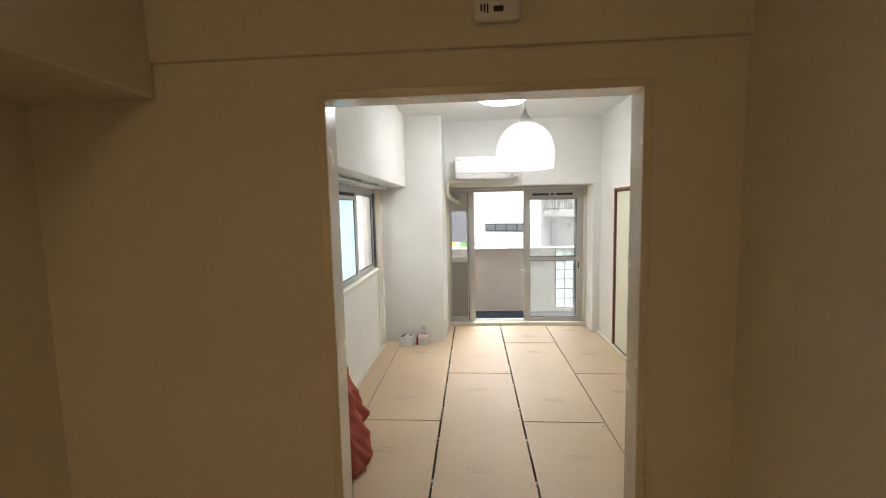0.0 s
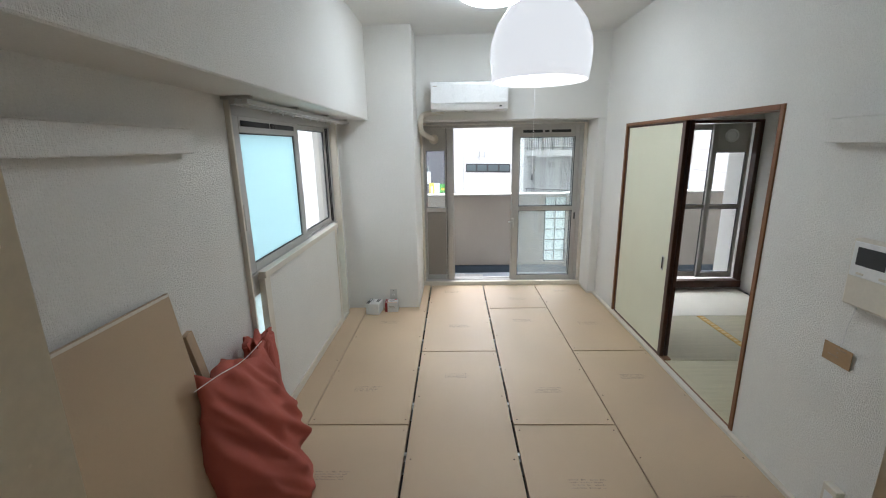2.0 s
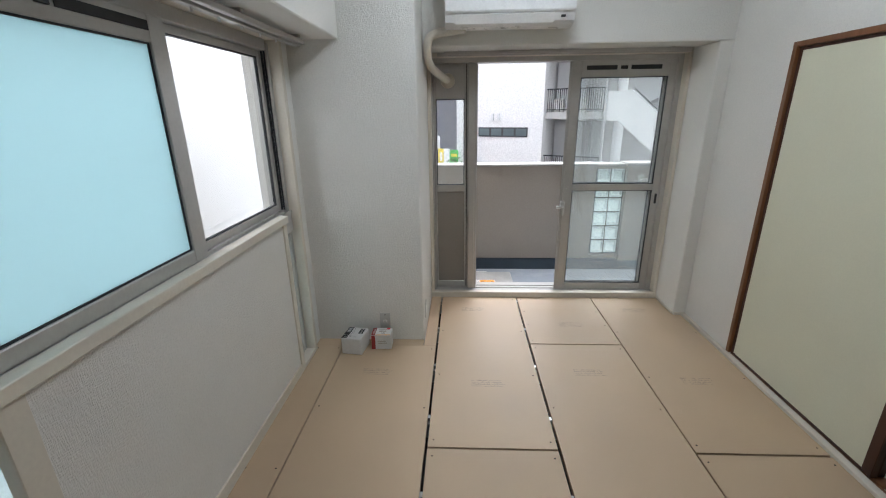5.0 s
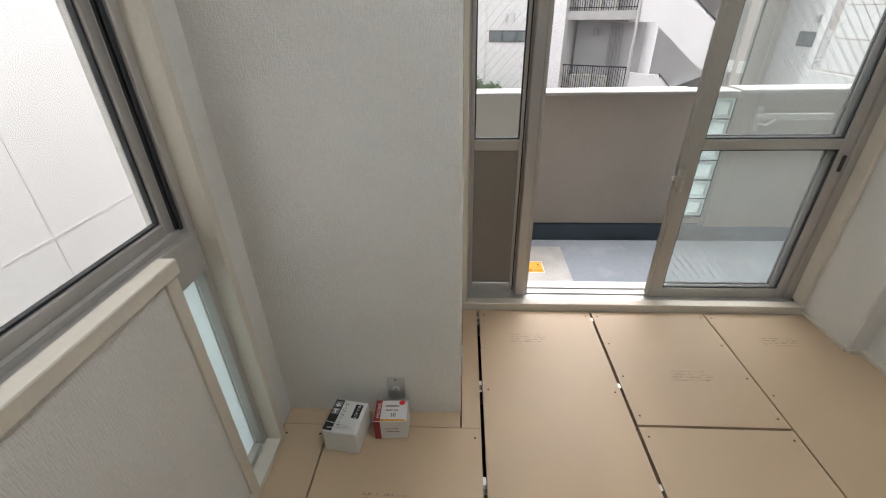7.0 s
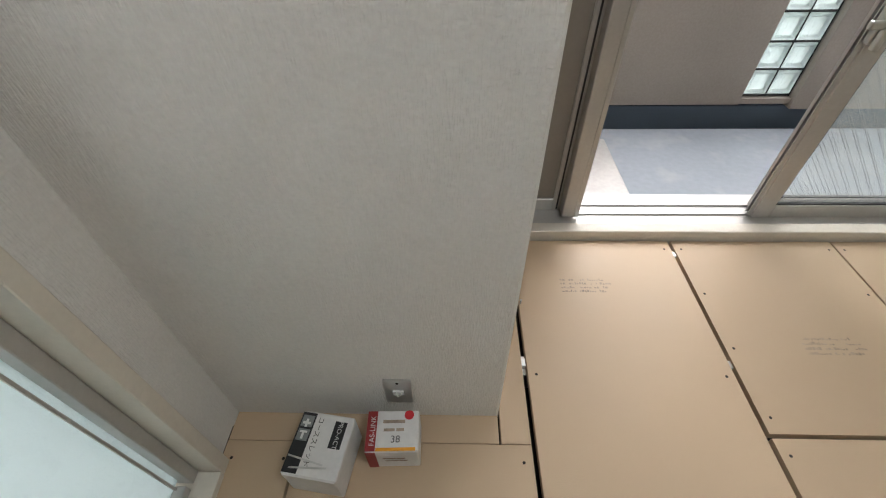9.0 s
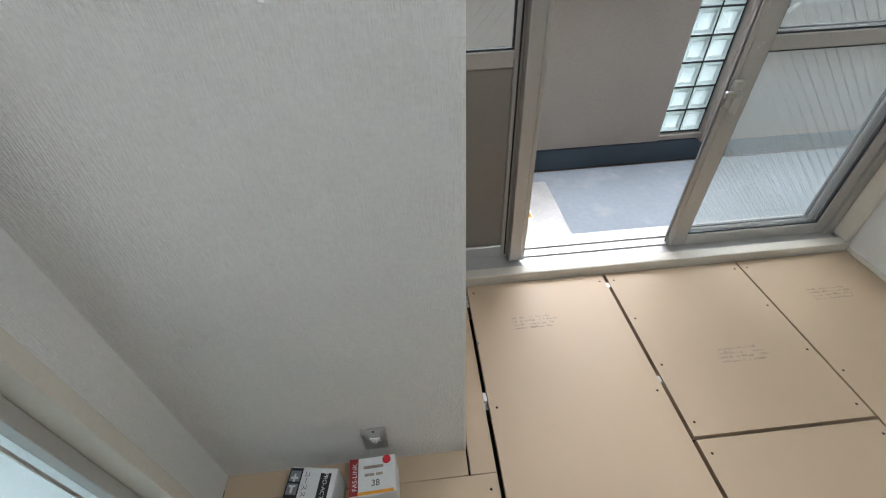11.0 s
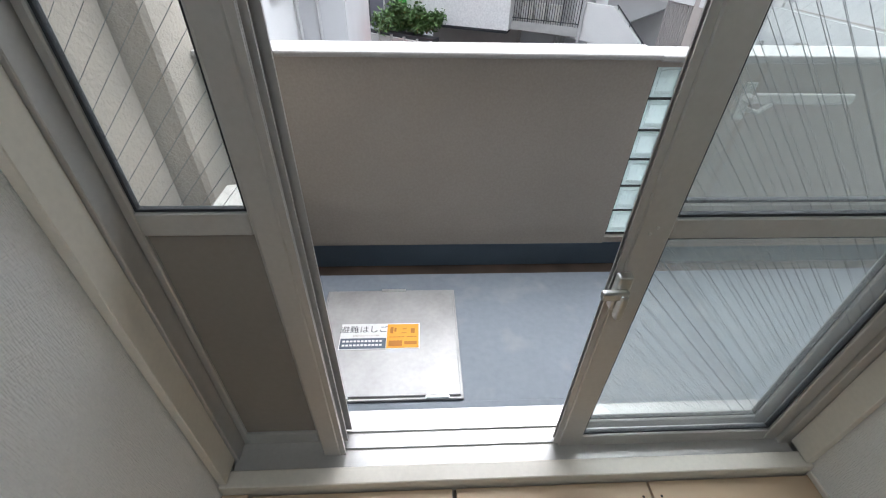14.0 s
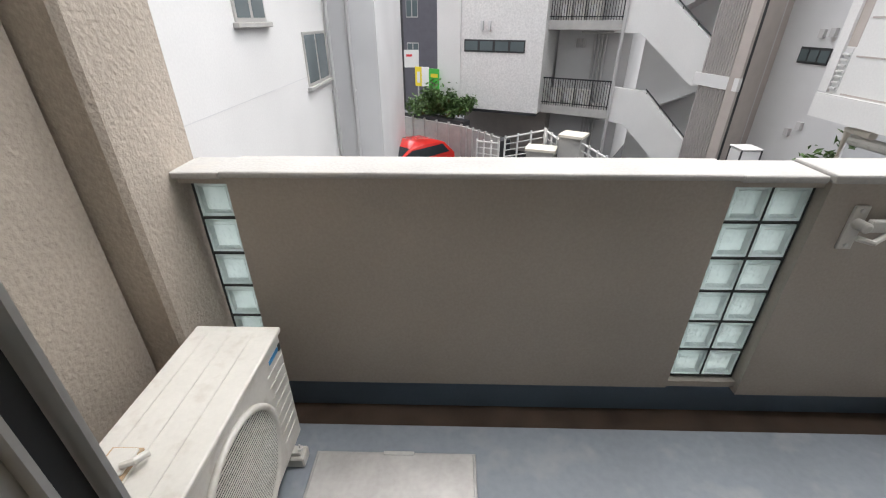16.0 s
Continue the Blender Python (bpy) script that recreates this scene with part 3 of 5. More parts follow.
def fusuma(x, y0, y1, pull):
    f = thing("sliding_paper_door", (x, (y0 + y1) / 2, 0.019), "pale green-white paper sliding door in a dark lacquered frame", "sliding door", "sliding paper doors")
    part("paper", box((x + 0.003, y0 + 0.0455, 0.03), (x + 0.022, y1 - 0.022, 1.775)), FUSUMA, f)
    for a, b in (((x, y0, 0.019), (x + 0.028, y0 + 0.045, 1.787)), ((x, y1 - 0.022, 0.019), (x + 0.025, y1, 1.787)), ((x, y0 + 0.0455, 0.019), (x + 0.025, y1 - 0.0225, 0.032)), ((x, y0 + 0.0455, 1.772), (x + 0.025, y1 - 0.0225, 1.787))):
        part("rail" if b[1] - a[1] > 0.1 else "stile", box(a, b, 0.002), STILE, f)
    h = part("pull", box((x - 0.002, pull, 0.69), (x + 0.004, pull + 0.035, 0.80), 0.003), STEEL, f, "chrome recessed pull")
    part("recess", box((x - 0.0028, pull + 0.008, 0.70), (x - 0.0018, pull + 0.027, 0.79)), DARK, h)


fusuma(2.238, 4.47, 5.436, 4.565)
fusuma(2.275, 4.475, 5.41, 4.56)

# ---- second room ----
for x0, x1, y0, y1, m in ((2.3075, 2.985, 3.4, 4.425, TATAMI), (2.3075, 2.985, 4.43, 5.30, TATAMI), (3.045, 4.6, 3.9, 5.30, TATAMI), (2.336, 2.985, 1.95, 3.395, TATAMI), (3.045, 5.29, 1.95, 3.895, TATAMI), (4.605, 5.29, 3.9, 5.30, TATAMI), (2.336, 3.855, 5.305, 6.09, PALE_MAT)):
    part("tatami" if m is TATAMI else "boarding", box((x0, y0, -0.05), (x1, y1, 0.004), 0.003), m, room2_floor, "greenish straw tatami mat" if m is TATAMI else "pale floor boarding")
part("braid", box((2.986, 1.95, -0.05), (3.044, 5.30, 0.005), 0.002), BRAID, room2_floor, "gold patterned tatami border")
marks = bmesh.new()
for k in range(60):
    box((2.999, 2.0 + k * 0.055, 0.0052), (3.031, 2.025 + k * 0.055, 0.0062), 0, marks)
part("mat_edge", boxes(((2.2555, 3.61, -0.05), (2.307, 4.4295, 0.003))), TATAMI, room2_floor, "straw mat edge")
part("braid_pattern", marks, mat("braid_light", (0.75, 0.6, 0.3), 0.6), room2_floor, "pale woven figures")
w2 = thing("window_2", (3.3, 6.15, 0.03), "aluminium window in a dark brown wooden frame", "window", kind="structure")
for a, b in (((2.421, 6.05, 0.031), (3.884, 6.14, 0.11)), ((3.842, 6.06, 0.111), (3.884, 6.14, 1.858)), ((2.421, 6.05, 0.111), (2.47, 6.14, 1.858)), ((2.471, 6.05, 1.83), (3.841, 6.14, 1.858))):
    part("casing", box(a, b, 0.003), STILE, w2)
sash(w2, 3.44, 3.84, 0.112, 1.829, 6.17, stile=0.05, head=0.30, right=0.03, bar=(0.915, 0.955))
sash(w2, 2.472, 3.50, 0.112, 1.829, 6.21, stile=0.05, head=0.06, bar=(0.915, 0.955))
part("vent_plate", lathe([(0.07, 0), (0.07, 0.012), (0.05, 0.018), (0.045, 0.012), (0.0, 0.012)], (3.63, 6.17, 1.70), "y"), WHITE, w2, "round white vent cover")
wall("window_2_jamb", [((3.86, 6.101, -0.1), (5.39, 6.54, 1.859))], WALLPAPER, "wall beside the second window")
sw = thing("wall_switch", (3.855, 5.75, 1.62), "small white wall outlet plate", "switch")
part("plate", box((3.852, 5.72, 1.56), (3.8595, 5.78, 1.67), 0.002), WHITE, sw)
part("socket", box((3.849, 5.738, 1.59), (3.852, 5.762, 1.64), 0.001), CREAM, sw)

# ---- lamps ----
cl = thing("ceiling_light", (0.935, 4.70, H), "round flat white ceiling light, lit", "ceiling light")
part("base", lathe([(0.20, -0.03), (0.20, -0.001)], (0.935, 4.70, H)), WHITE, cl)
part("diffuser", lathe([(0.0, -0.10), (0.12, -0.097), (0.20, -0.085), (0.243, -0.06), (0.25, -0.04), (0.24, -0.031), (0.0, -0.031)], (0.935, 4.70, H), sides=48), GLOW, cl, "glowing white diffuser", True)
# out-of-view lamp added to brighten the hall, assumed from its warm tone
hl = thing("unseen_hall_light", (0.15, -0.6, 2.32), "unseen warm-white hall ceiling light, lit, assumed from the warm hall tone", "ceiling light")
part("base", lathe([(0.13, -0.02), (0.13, -0.001)], (0.15, -0.6, 2.32)), WHITE, hl)
part("diffuser", lathe([(0.0, -0.075), (0.08, -0.07), (0.12, -0.055), (0.14, -0.0205), (0.0, -0.0205)], (0.15, -0.6, 2.32)), WARM, hl, "glowing warm diffuser", True)
pl = thing("pendant_lamp", (0.905, 2.80, H), "white opal dome pendant lamp with a pull cord, lit", "pendant lamp")
prof = [(0.022, 0.235), (0.06, 0.226), (0.10, 0.20), (0.13, 0.16), (0.147, 0.11), (0.150, 0.075), (0.147, 0.035), (0.142, 0.0)]
dome = part("shade", lathe(prof + [(r - 0.004, h - (0.004 if i == 0 else 0)) for i, (r, h) in enumerate(prof)][::-1], (0.905, 2.80, 1.83), sides=48), SHADE, pl, "glowing white dome shade", True)
part("cap", lathe([(0.03, 0.0), (0.026, 0.03), (0.012, 0.045), (0.006, 0.07), (0.0, 0.07)], (0.905, 2.80, 2.062), sides=20), WHITE, pl, "", True)
part("cord", tube([(0.905, 2.80, 2.12), (0.905, 2.80, H - 0.02)], 0.003), WHITE, pl)
part("ceiling_rose", lathe([(0.045, -0.03), (0.05, -0.001)], (0.905, 2.80, H), sides=24), WHITE, pl)
part("bulb", lathe([(0.0, -0.06), (0.03, -0.05), (0.042, -0.02), (0.035, 0.02), (0.018, 0.05), (0.018, 0.10), (0.0, 0.10)], (0.905, 2.80, 1.96), sides=20), BULB, pl, "lit bulb", True)
beads = bmesh.new()
z = 1.55
while z < 1.86:
    lathe([(0.0, -0.0021), (0.0021, 0), (0.0, 0.0021)], (0.902, 2.855, z), sides=6, bm=beads)
    z += 0.0052
part("pull_chain", beads, WHITE, pl, "beaded pull chain")
part("pull_weight", lathe([(0.002, 0.0), (0.0028, 0.003), (0.0028, 0.016), (0.0012, 0.02)], (0.902, 2.855, 1.53), sides=12), PIPEGREY, pl, "dark pull weight")

# ---- air conditioner and its pipe ----
ac = thing("air_conditioner", (0.80, YB, 1.98), "white wall-mounted air conditioner above the balcony door", "air conditioner")


def extrude_x(profile, x0, x1, bm=None):
    """A profile of (y, z) drawn out along x."""
    bm = bm or bmesh.new()
    a = [bm.verts.new((x0, y, z)) for y, z in profile]
    b = [bm.verts.new((x1, y, z)) for y, z in profile]
    for k in range(len(a)):
        bm.faces.new((a[k], a[(k + 1) % len(a)], b[(k + 1) % len(a)], b[k]))
    bm.faces.new(a[::-1]), bm.faces.new(b)
    bmesh.ops.recalc_face_normals(bm, faces=bm.faces)
    return bm


part("body", extrude_x([(5.998, 2.0), (5.998, 2.252), (5.80, 2.252), (5.772, 2.235), (5.772, 2.05), (5.80, 2.0), (5.85, 1.98), (5.95, 1.98)], 0.428, 1.184), WHITE, ac)
part("front_panel", extrude_x([(5.771, 2.05), (5.771, 2.236), (5.762, 2.24), (5.758, 2.22), (5.758, 2.055), (5.764, 2.045)], 0.432, 1.180), WHITE, ac)
fl = part("flap", extrude_x([(5.795, 1.993), (5.765, 2.038), (5.762, 2.034), (5.79, 1.988)], 0.485, 1.06), WHITE, ac)
part("flap_gap", box((0.483, 5.786, 2.036), (1.062, 5.7885, 2.042)), ALU_DARK, ac)
part("lamp_window", box((1.10, 5.765, 2.012), (1.125, 5.778, 2.024), 0.002), ALU_DARK, ac)
part("top_grille", boxes(*[((0.46 + 0.03 * k, 5.81, 2.2525), (0.475 + 0.03 * k, 5.95, 2.256)) for k in range(23)]), ALU_DARK, ac)
part("maker_mark", box((0.45, 5.757, 2.205), (0.49, 5.7585, 2.211)), INK, ac, "small dark maker mark")
pp = thing("pipe_cover", (0.34, 6.1, 1.72), "cream insulated pipe bending from the air conditioner through the panel", "pipe")
part("pipe", tube(smooth_path([(0.55, 5.94, 1.99), (0.42, 5.945, 1.975), (0.33, 5.95, 1.95), (0.305, 5.965, 1.88), (0.31, 6.05, 1.81), (0.345, 6.2, 1.765), (0.42, 6.435, 1.72)]), 0.027, 12), CREAM, pp, "", True)
part("putty", lathe([(0.055, 0), (0.05, 0.02), (0.03, 0.035), (0.0, 0.035)], (0.42, 6.44, 1.72), "y", 20), CREAM, pp, "lump of sealing putty", True)
vc = thing("air_vent", (1.123, YB, 2.517), "round white ventilation grille with radial slots", "vent")
part("ring", lathe([(0.082, 0.0), (0.082, 0.012), (0.07, 0.02), (0.062, 0.012), (0.0, 0.010)], (1.123, YB, 2.517), "y", 36), WHITE, vc, "", True)
for k in range(10):
    a = 2 * math.pi * k / 10
    part("slot", box((-0.007, -0.012, 0.018), (0.007, -0.0105, 0.052), 0, None, Matrix.Translation((1.123, YB - 0.002, 2.517)) @ Matrix.Rotation(a, 4, "Y")), ALU_DARK, vc)
rl = thing("curtain_rail", (1.2, 6.28, 1.88), "grey metal curtain rail above the balcony door", "curtain rail")
part("rail", box((0.35, 6.27, 1.872), (2.12, 6.297, 1.894), 0.002), ALU, rl)
part("rail", box((0.40, 6.22, 1.876), (2.10, 6.242, 1.896), 0.002), ALU, rl)
for x in (0.5, 1.2, 1.95):
    part("bracket", box((x, 6.215, 1.8945), (x + 0.025, 6.30, 1.8995)), ALU, rl)

# balcony door fittings
part("vent_strip", box((1.44, 6.397, 1.775), (1.66, 6.4005, 1.805), 0.001), ALU_DARK, right_sash, "dark ventilation strip")
part("vent_strip", box((1.76, 6.397, 1.775), (1.98, 6.4005, 1.805), 0.001), ALU_DARK, right_sash, "dark ventilation strip")
part("vent_slider", box((1.685, 6.394, 1.778), (1.735, 6.4005, 1.802), 0.002), ALU_DARK, right_sash)
lt = part("crescent_lock", box((1.318, 6.375, 0.70), (1.352, 6.3995, 0.80), 0.006, seg=2), STEEL, right_sash, "chrome crescent lock")
part("lever", box((1.285, 6.36, 0.745), (1.345, 6.378, 0.768), 0.005, seg=2), STEEL, lt)
part("lever", box((1.325, 6.352, 0.69), (1.343, 6.374, 0.76), 0.005, seg=2), STEEL, lt)
part("pull_handle", box((2.055, 6.385, 0.78), (2.07, 6.399, 0.86), 0.004), ALU_DARK, right_sash)
for sx, zz in ((1.36, 0.90), (1.372, 0.915)):
    part("screw", lathe([(0.004, 0), (0.003, 0.002), (0, 0.002)], (sx, 6.40, zz), "y", 10), STEEL, right_sash)


def wires(parent, x0, x1, y, z0, z1, step, main=-1):
    """Fine wires within a pane, stouter along one diagonal than across it."""
    bm = bmesh.new()
    w_, h_, slope = x1 - x0, z1 - z0, 1.1
    for sign in (-1, 1):
        r = 0.0007 if sign == main else 0.00022
        c = -h_ / slope if sign > 0 else 0.0
        while c < (w_ if sign > 0 else w_ + h_ / slope):
            ends = []
            for t_ in (0.0, 1.0):
                ends.append([c + sign * t_ * h_ / slope, t_ * h_])
            (xa, za), (xb, zb) = ends
            for lim in (0.0, w_):
                if (xa - lim) * (xb - lim) < 0:
                    zc = za + (zb - za) * (lim - xa) / (xb - xa)
                    if (xa < 0 and lim == 0) or (xa > w_ and lim == w_):
                        xa, za = lim, zc
                    else:
                        xb, zb = lim, zc
            if zb - za > 0.01 and -1e-6 <= min(xa, xb) and max(xa, xb) <= w_ + 1e-6:
                tube([(x0 + xa, y, z0 + za), (x0 + xb, y, z0 + zb)], r, 3, bm)
            c += step
    tagged(part("wire_mesh", bm, PIPEGREY, parent, "fine diamond wire cast in the glass"), kind="stuff")


wires(right_sash, 1.407, 2.033, 6.4188, 0.095, 0.88, 0.042)
wires(right_sash, 1.407, 2.033, 6.4188, 0.94, 1.72, 0.042)
wires(back_sash, 1.412, 2.028, 6.4738, 0.085, 0.88, 0.042)
wires(back_sash, 1.412, 2.028, 6.4738, 0.94, 1.735, 0.042)
wires(left_fixed, 0.328, 0.545, 6.4588, 0.935, 1.585, 0.042, 1)

# ---- small wall things ----


def wall_rail(name, a, b):
    r = thing(name, ((a[0] + b[0]) / 2, (a[1] + b[1]) / 2, a[2]), "short white papered ledge fixed to the wall", "ledge", "wall ledges")
    part("body", box(a, b, 0.006, seg=2), WALLPAPER, r)
    x = b[0] if b[0] < 1 else a[0]
    part("top_edge", box((x - 0.004, a[1] + 0.01, b[2]), (x + 0.004, b[1] - 0.01, b[2] + 0.004), 0.001), WALLPAPER, r)


wall_rail("wall_ledge", (XL, 1.82, 1.632), (-0.42, 3.185, 1.728))
wall_rail("wall_ledge", (2.185, 1.82, 1.630), (XR, 3.28, 1.728))
ic = thing("intercom", (2.22, 2.96, 1.02), "white intercom panel with a small dark screen", "intercom")
part("body", box((2.19, 2.87, 1.01), (2.2295, 3.06, 1.275), 0.008, seg=2), CREAM, ic)
part("face", box((2.186, 2.88, 1.13), (2.1905, 3.05, 1.265), 0.002), WHITE, ic, "white upper face")
part("screen", box((2.184, 2.915, 1.175), (2.1865, 3.03, 1.245), 0.001), ALU_DARK, ic, "dark screen")
part("button", lathe([(0.012, 0), (0.010, -0.004), (0, -0.004)], (2.186, 2.895, 1.252), "x", 16), WHITE, ic)
part("button", box((2.184, 2.90, 1.14), (2.1865, 2.93, 1.15), 0.001), CREAM, ic)
part("button", box((2.184, 2.99, 1.14), (2.1865, 3.02, 1.148), 0.001), CREAM, ic)
tg = thing("paper_tag", (2.22, 3.06, 0.74), "brown paper tag hanging on a string", "tag")
part("card", box((2.222, 2.995, 0.735), (2.2245, 3.125, 0.815), 0.0005), mat("brown_card", (0.40, 0.27, 0.15), 0.8), tg)
part("string", tube([(2.222, 3.05, 0.815), (2.222, 3.04, 0.92), (2.222, 3.02, 1.01)], 0.001, 5), WHITE, tg)
part("print", boxes(((2.2212, 3.02, 0.80), (2.222, 3.07, 0.804)), ((2.2212, 3.05, 0.765), (2.222, 3.10, 0.769)), ((2.2212, 3.055, 0.782), (2.222, 3.062, 0.788))), INK, tg)
lo = thing("low_outlet", (2.22, 2.93, 0.2), "cream wall outlet box low on the wall", "outlet")
part("box", box((2.195, 2.90, 0.12), (2.2295, 2.97, 0.24), 0.004), CREAM, lo)
part("socket", box((2.193, 2.915, 0.15), (2.1955, 2.955, 0.21), 0.001), WHITE, lo)
wo = thing("wall_outlet", (0.005, YP, 0.14), "brushed steel antenna outlet plate above the floor", "outlet")
part("plate", box((-0.032, YP - 0.006, 0.085), (0.040, YP, 0.203), 0.002), STEEL, wo)
part("socket", box((-0.010, YP - 0.009, 0.133), (0.018, YP - 0.0055, 0.153), 0.001), WHITE, wo)
part("jack", lathe([(0.007, 0.0), (0.007, 0.008), (0.004, 0.008), (0.003, 0.003), (0, 0.003)], (0.004, YP - 0.008, 0.143), "y", 14), STEEL, wo)
part("screw", lathe([(0.004, 0), (0.003, 0.002), (0, 0.002)], (0.004, YP - 0.006, 0.19), "y", 10), DARK, wo)
so = thing("side_outlet", (0.27, 5.72, 0.2), "steel outlet plate on the side of the pillar", "outlet")
part("plate", box((0.2705, 5.68, 0.12), (0.276, 5.75, 0.235), 0.002), STEEL, so)
part("socket", box((0.2755, 5.70, 0.15), (0.278, 5.73, 0.20), 0.001), WHITE, so)
al = thing("fire_alarm", (0.702, 1.7080, 2.18), "white gas alarm with a round sensor and slots above the doorway", "alarm")
part("body", box((0.640, 1.6880, 2.112), (0.762, 1.7220, 2.26), 0.014, seg=3), WHITE, al, "", True)
part("dial", lathe([(0.030, 0), (0.030, 0.008), (0.022, 0.011), (0.018, 0.007), (0, 0.007)], (0.702, 1.6880, 2.185), "y", 24), WHITE, al)
for k in range(3):
    part("slot", box((0.657 + 0.008 * k, 1.6865, 2.132 - 0.002 * k), (0.661 + 0.008 * k, 1.68805, 2.15)), ALU_DARK, al)
part("lens", box((0.69, 1.6865, 2.130), (0.715, 1.68805, 2.144), 0.001), ALU_DARK, al)
wall("hall_lintel", [((-0.268, 1.722, 2.06), (1.3445, 1.7395, 2.32))], HALL_PAPER, "beige wallpapered lintel above the doorway")

# ---- sack and boards leaning on the west wall ----
sk = thing("cloth_sack", (-0.28, 3.1, 0), "creased terracotta cloth sack leaning against the wall", "sack")


def sack_mesh():
    bm = bmesh.new()
    nu, nv = 96, 60
    rings = []
    for j in range(nv + 1):
        v = j / nv
        ring = []
        for i in range(nu):
            u = 2 * math.pi * i / nu
            ry = 0.20 + 0.10 * math.sin(math.pi * min(1, v * 1.15)) + 0.12 * v * v
            rx = 0.155 * (1 - v ** 2.2) * (0.8 + 0.5 * math.sin(math.pi * min(1, v + 0.25))) + 0.022
            yc, xc = 3.10 + 0.05 * v, -0.27 - 0.065 * v
            cy, sx = math.cos(u), math.sin(u)
            y = yc + ry * (abs(cy) ** 0.85) * (1 if cy > 0 else -1)
            top = 0.84 - 0.24 * (y - 2.72) / 0.8 + 0.03 * math.sin(y * 23) + (0.05 if y > 3.38 else 0) * v
            z = top * v if v < 1 else top
            along, across = 0.55 * (y - 3.1) - 0.83 * z, 0.83 * (y - 3.1) + 0.55 * z
            n1 = noise.noise((across * 6.5, along * 1.6, 3.3 + sx))
            n2 = noise.noise((across * 15 + 2, along * 3.2, 8.1 + 0.7 * sx))
            f = 0.06 * (0.55 - abs(n1) * 1.7) + 0.036 * (0.5 - abs(n2) * 1.8) + 0.035 * noise.noise((y * 3, z * 3, 1.7))
            f *= 0.45 + 0.55 * math.sin(math.pi * min(1, v * 0.8 + 0.15))
            x = xc + (rx + f) * sx
            y += f * 0.3 * cy
            ring.append(bm.verts.new((max(x, -0.456), y, max(0.002, z + 0.01 * noise.noise((u * 3, v * 9, 2.0))))))
        rings.append(ring)
    for a, b in zip(rings, rings[1:]):
        for k in range(nu):
            bm.faces.new((a[k], a[(k + 1) % nu], b[(k + 1) % nu], b[k]))
    bm.faces.new(rings[0][::-1]), bm.faces.new(rings[-1])
    bmesh.ops.recalc_face_normals(bm, faces=bm.faces)
    return bm


part("cloth", sack_mesh(), CLOTH, sk, "", True)
part("drawstring", tube(smooth_path([(-0.30, 2.76, 0.80), (-0.29, 2.90, 0.785), (-0.285, 3.05, 0.755), (-0.30, 3.2, 0.735), (-0.33, 3.35, 0.71)]), 0.0017, 6), WHITE, sk, "thin white drawstring")


def neck_mesh():
    """The gathered mouth of the sack: pleats drawn together, then opening into a ragged rim."""
    bm = bmesh.new()
    path = smooth_path([(-0.33, 3.27, 0.44), (-0.345, 3.34, 0.54), (-0.365, 3.40, 0.62), (-0.385, 3.435, 0.70)], 5)
    sides, rings = 64, []
    for i, p in enumerate(path):
        v = i / (len(path) - 1)
        ring = []
        for k in range(sides):
            u = 2 * math.pi * k / sides
            pleat = 1 + (0.10 + 0.20 * v) * math.sin(9 * u + 1.3 * math.sin(2 * u)) + 0.06 * noise.noise((u * 2, v * 3, 4.0))
            ry, rx = (0.135 - 0.055 * v + 0.035 * max(0, v - 0.75) * 4) * pleat, (0.085 - 0.045 * v) * pleat
            rim = (0.018 * math.sin(5 * u + 0.6) + 0.02 * noise.noise((u * 3, 1.0, 7.0))) * max(0, v - 0.6) * 2.5
            ring.append(bm.verts.new((max(-0.455, p.x + rx * math.sin(u)), p.y + ry * math.cos(u), p.z + 0.25 * ry * math.cos(u) * -0.6 + rim)))
        rings.append(ring)
    rings.append([bm.verts.new(Vector((path[-1].x, path[-1].y, path[-1].z - 0.03)) + (w.co - path[-1]) * 0.3) for w in rings[-1]])
    for a, b in zip(rings, rings[1:]):
        for k in range(sides):
            bm.faces.new((a[k], a[(k + 1) % sides], b[(k + 1) % sides], b[k]))
    bm.faces.new(rings[0][::-1]), bm.faces.new(rings[-1])
    bmesh.ops.recalc_face_normals(bm, faces=bm.faces)
    return bm


part("neck", neck_mesh(), CLOTH, sk, "pleated gathered cloth mouth", True)


def leaning(name, y0, y1, length, foot, lean, label, thick=0.015, tilt=0.0):
    """A board leaning on the west wall, its foot at x=foot."""
    t = thing(name, (foot, (y0 + y1) / 2, 0), label, "board", "leaning boards")
    m = Matrix.Translation((foot, (y0 + y1) / 2, 0.004)) @ Matrix.Rotation(-radians(lean), 4, "Y") @ Matrix.Rotation(radians(tilt), 4, "X")
    h = (y1 - y0) / 2
    part("board", box((-thick, -h, 0.0), (0, h, length), 0.0015, None, m), PARTICLE, t)
    part("edge_strip", box((0.0002, -h + 0.004, length - 0.012), (0.0012, h - 0.004, length - 0.002), 0, None, m), CREAM, t)


leaning("chipboard_sheet", 2.0, 2.90, 1.135, -0.27, 8.2, "bare brown chipboard sheet leaning against the wall")
oc = thing("chipboard_offcut", (-0.415, 3.2, 0.0), "narrow chipboard offcut leaning askew against the wall", "board", "leaning boards")
part("board", box((-0.012, -0.022, 0.0), (0.012, 0.022, 0.955), 0.0015, None, Matrix.Translation((-0.40, 3.18, 0.012)) @ Matrix.Rotation(radians(14), 4, "X") @ Matrix.Rotation(radians(-1.5), 4, "Y")), PARTICLE, oc)

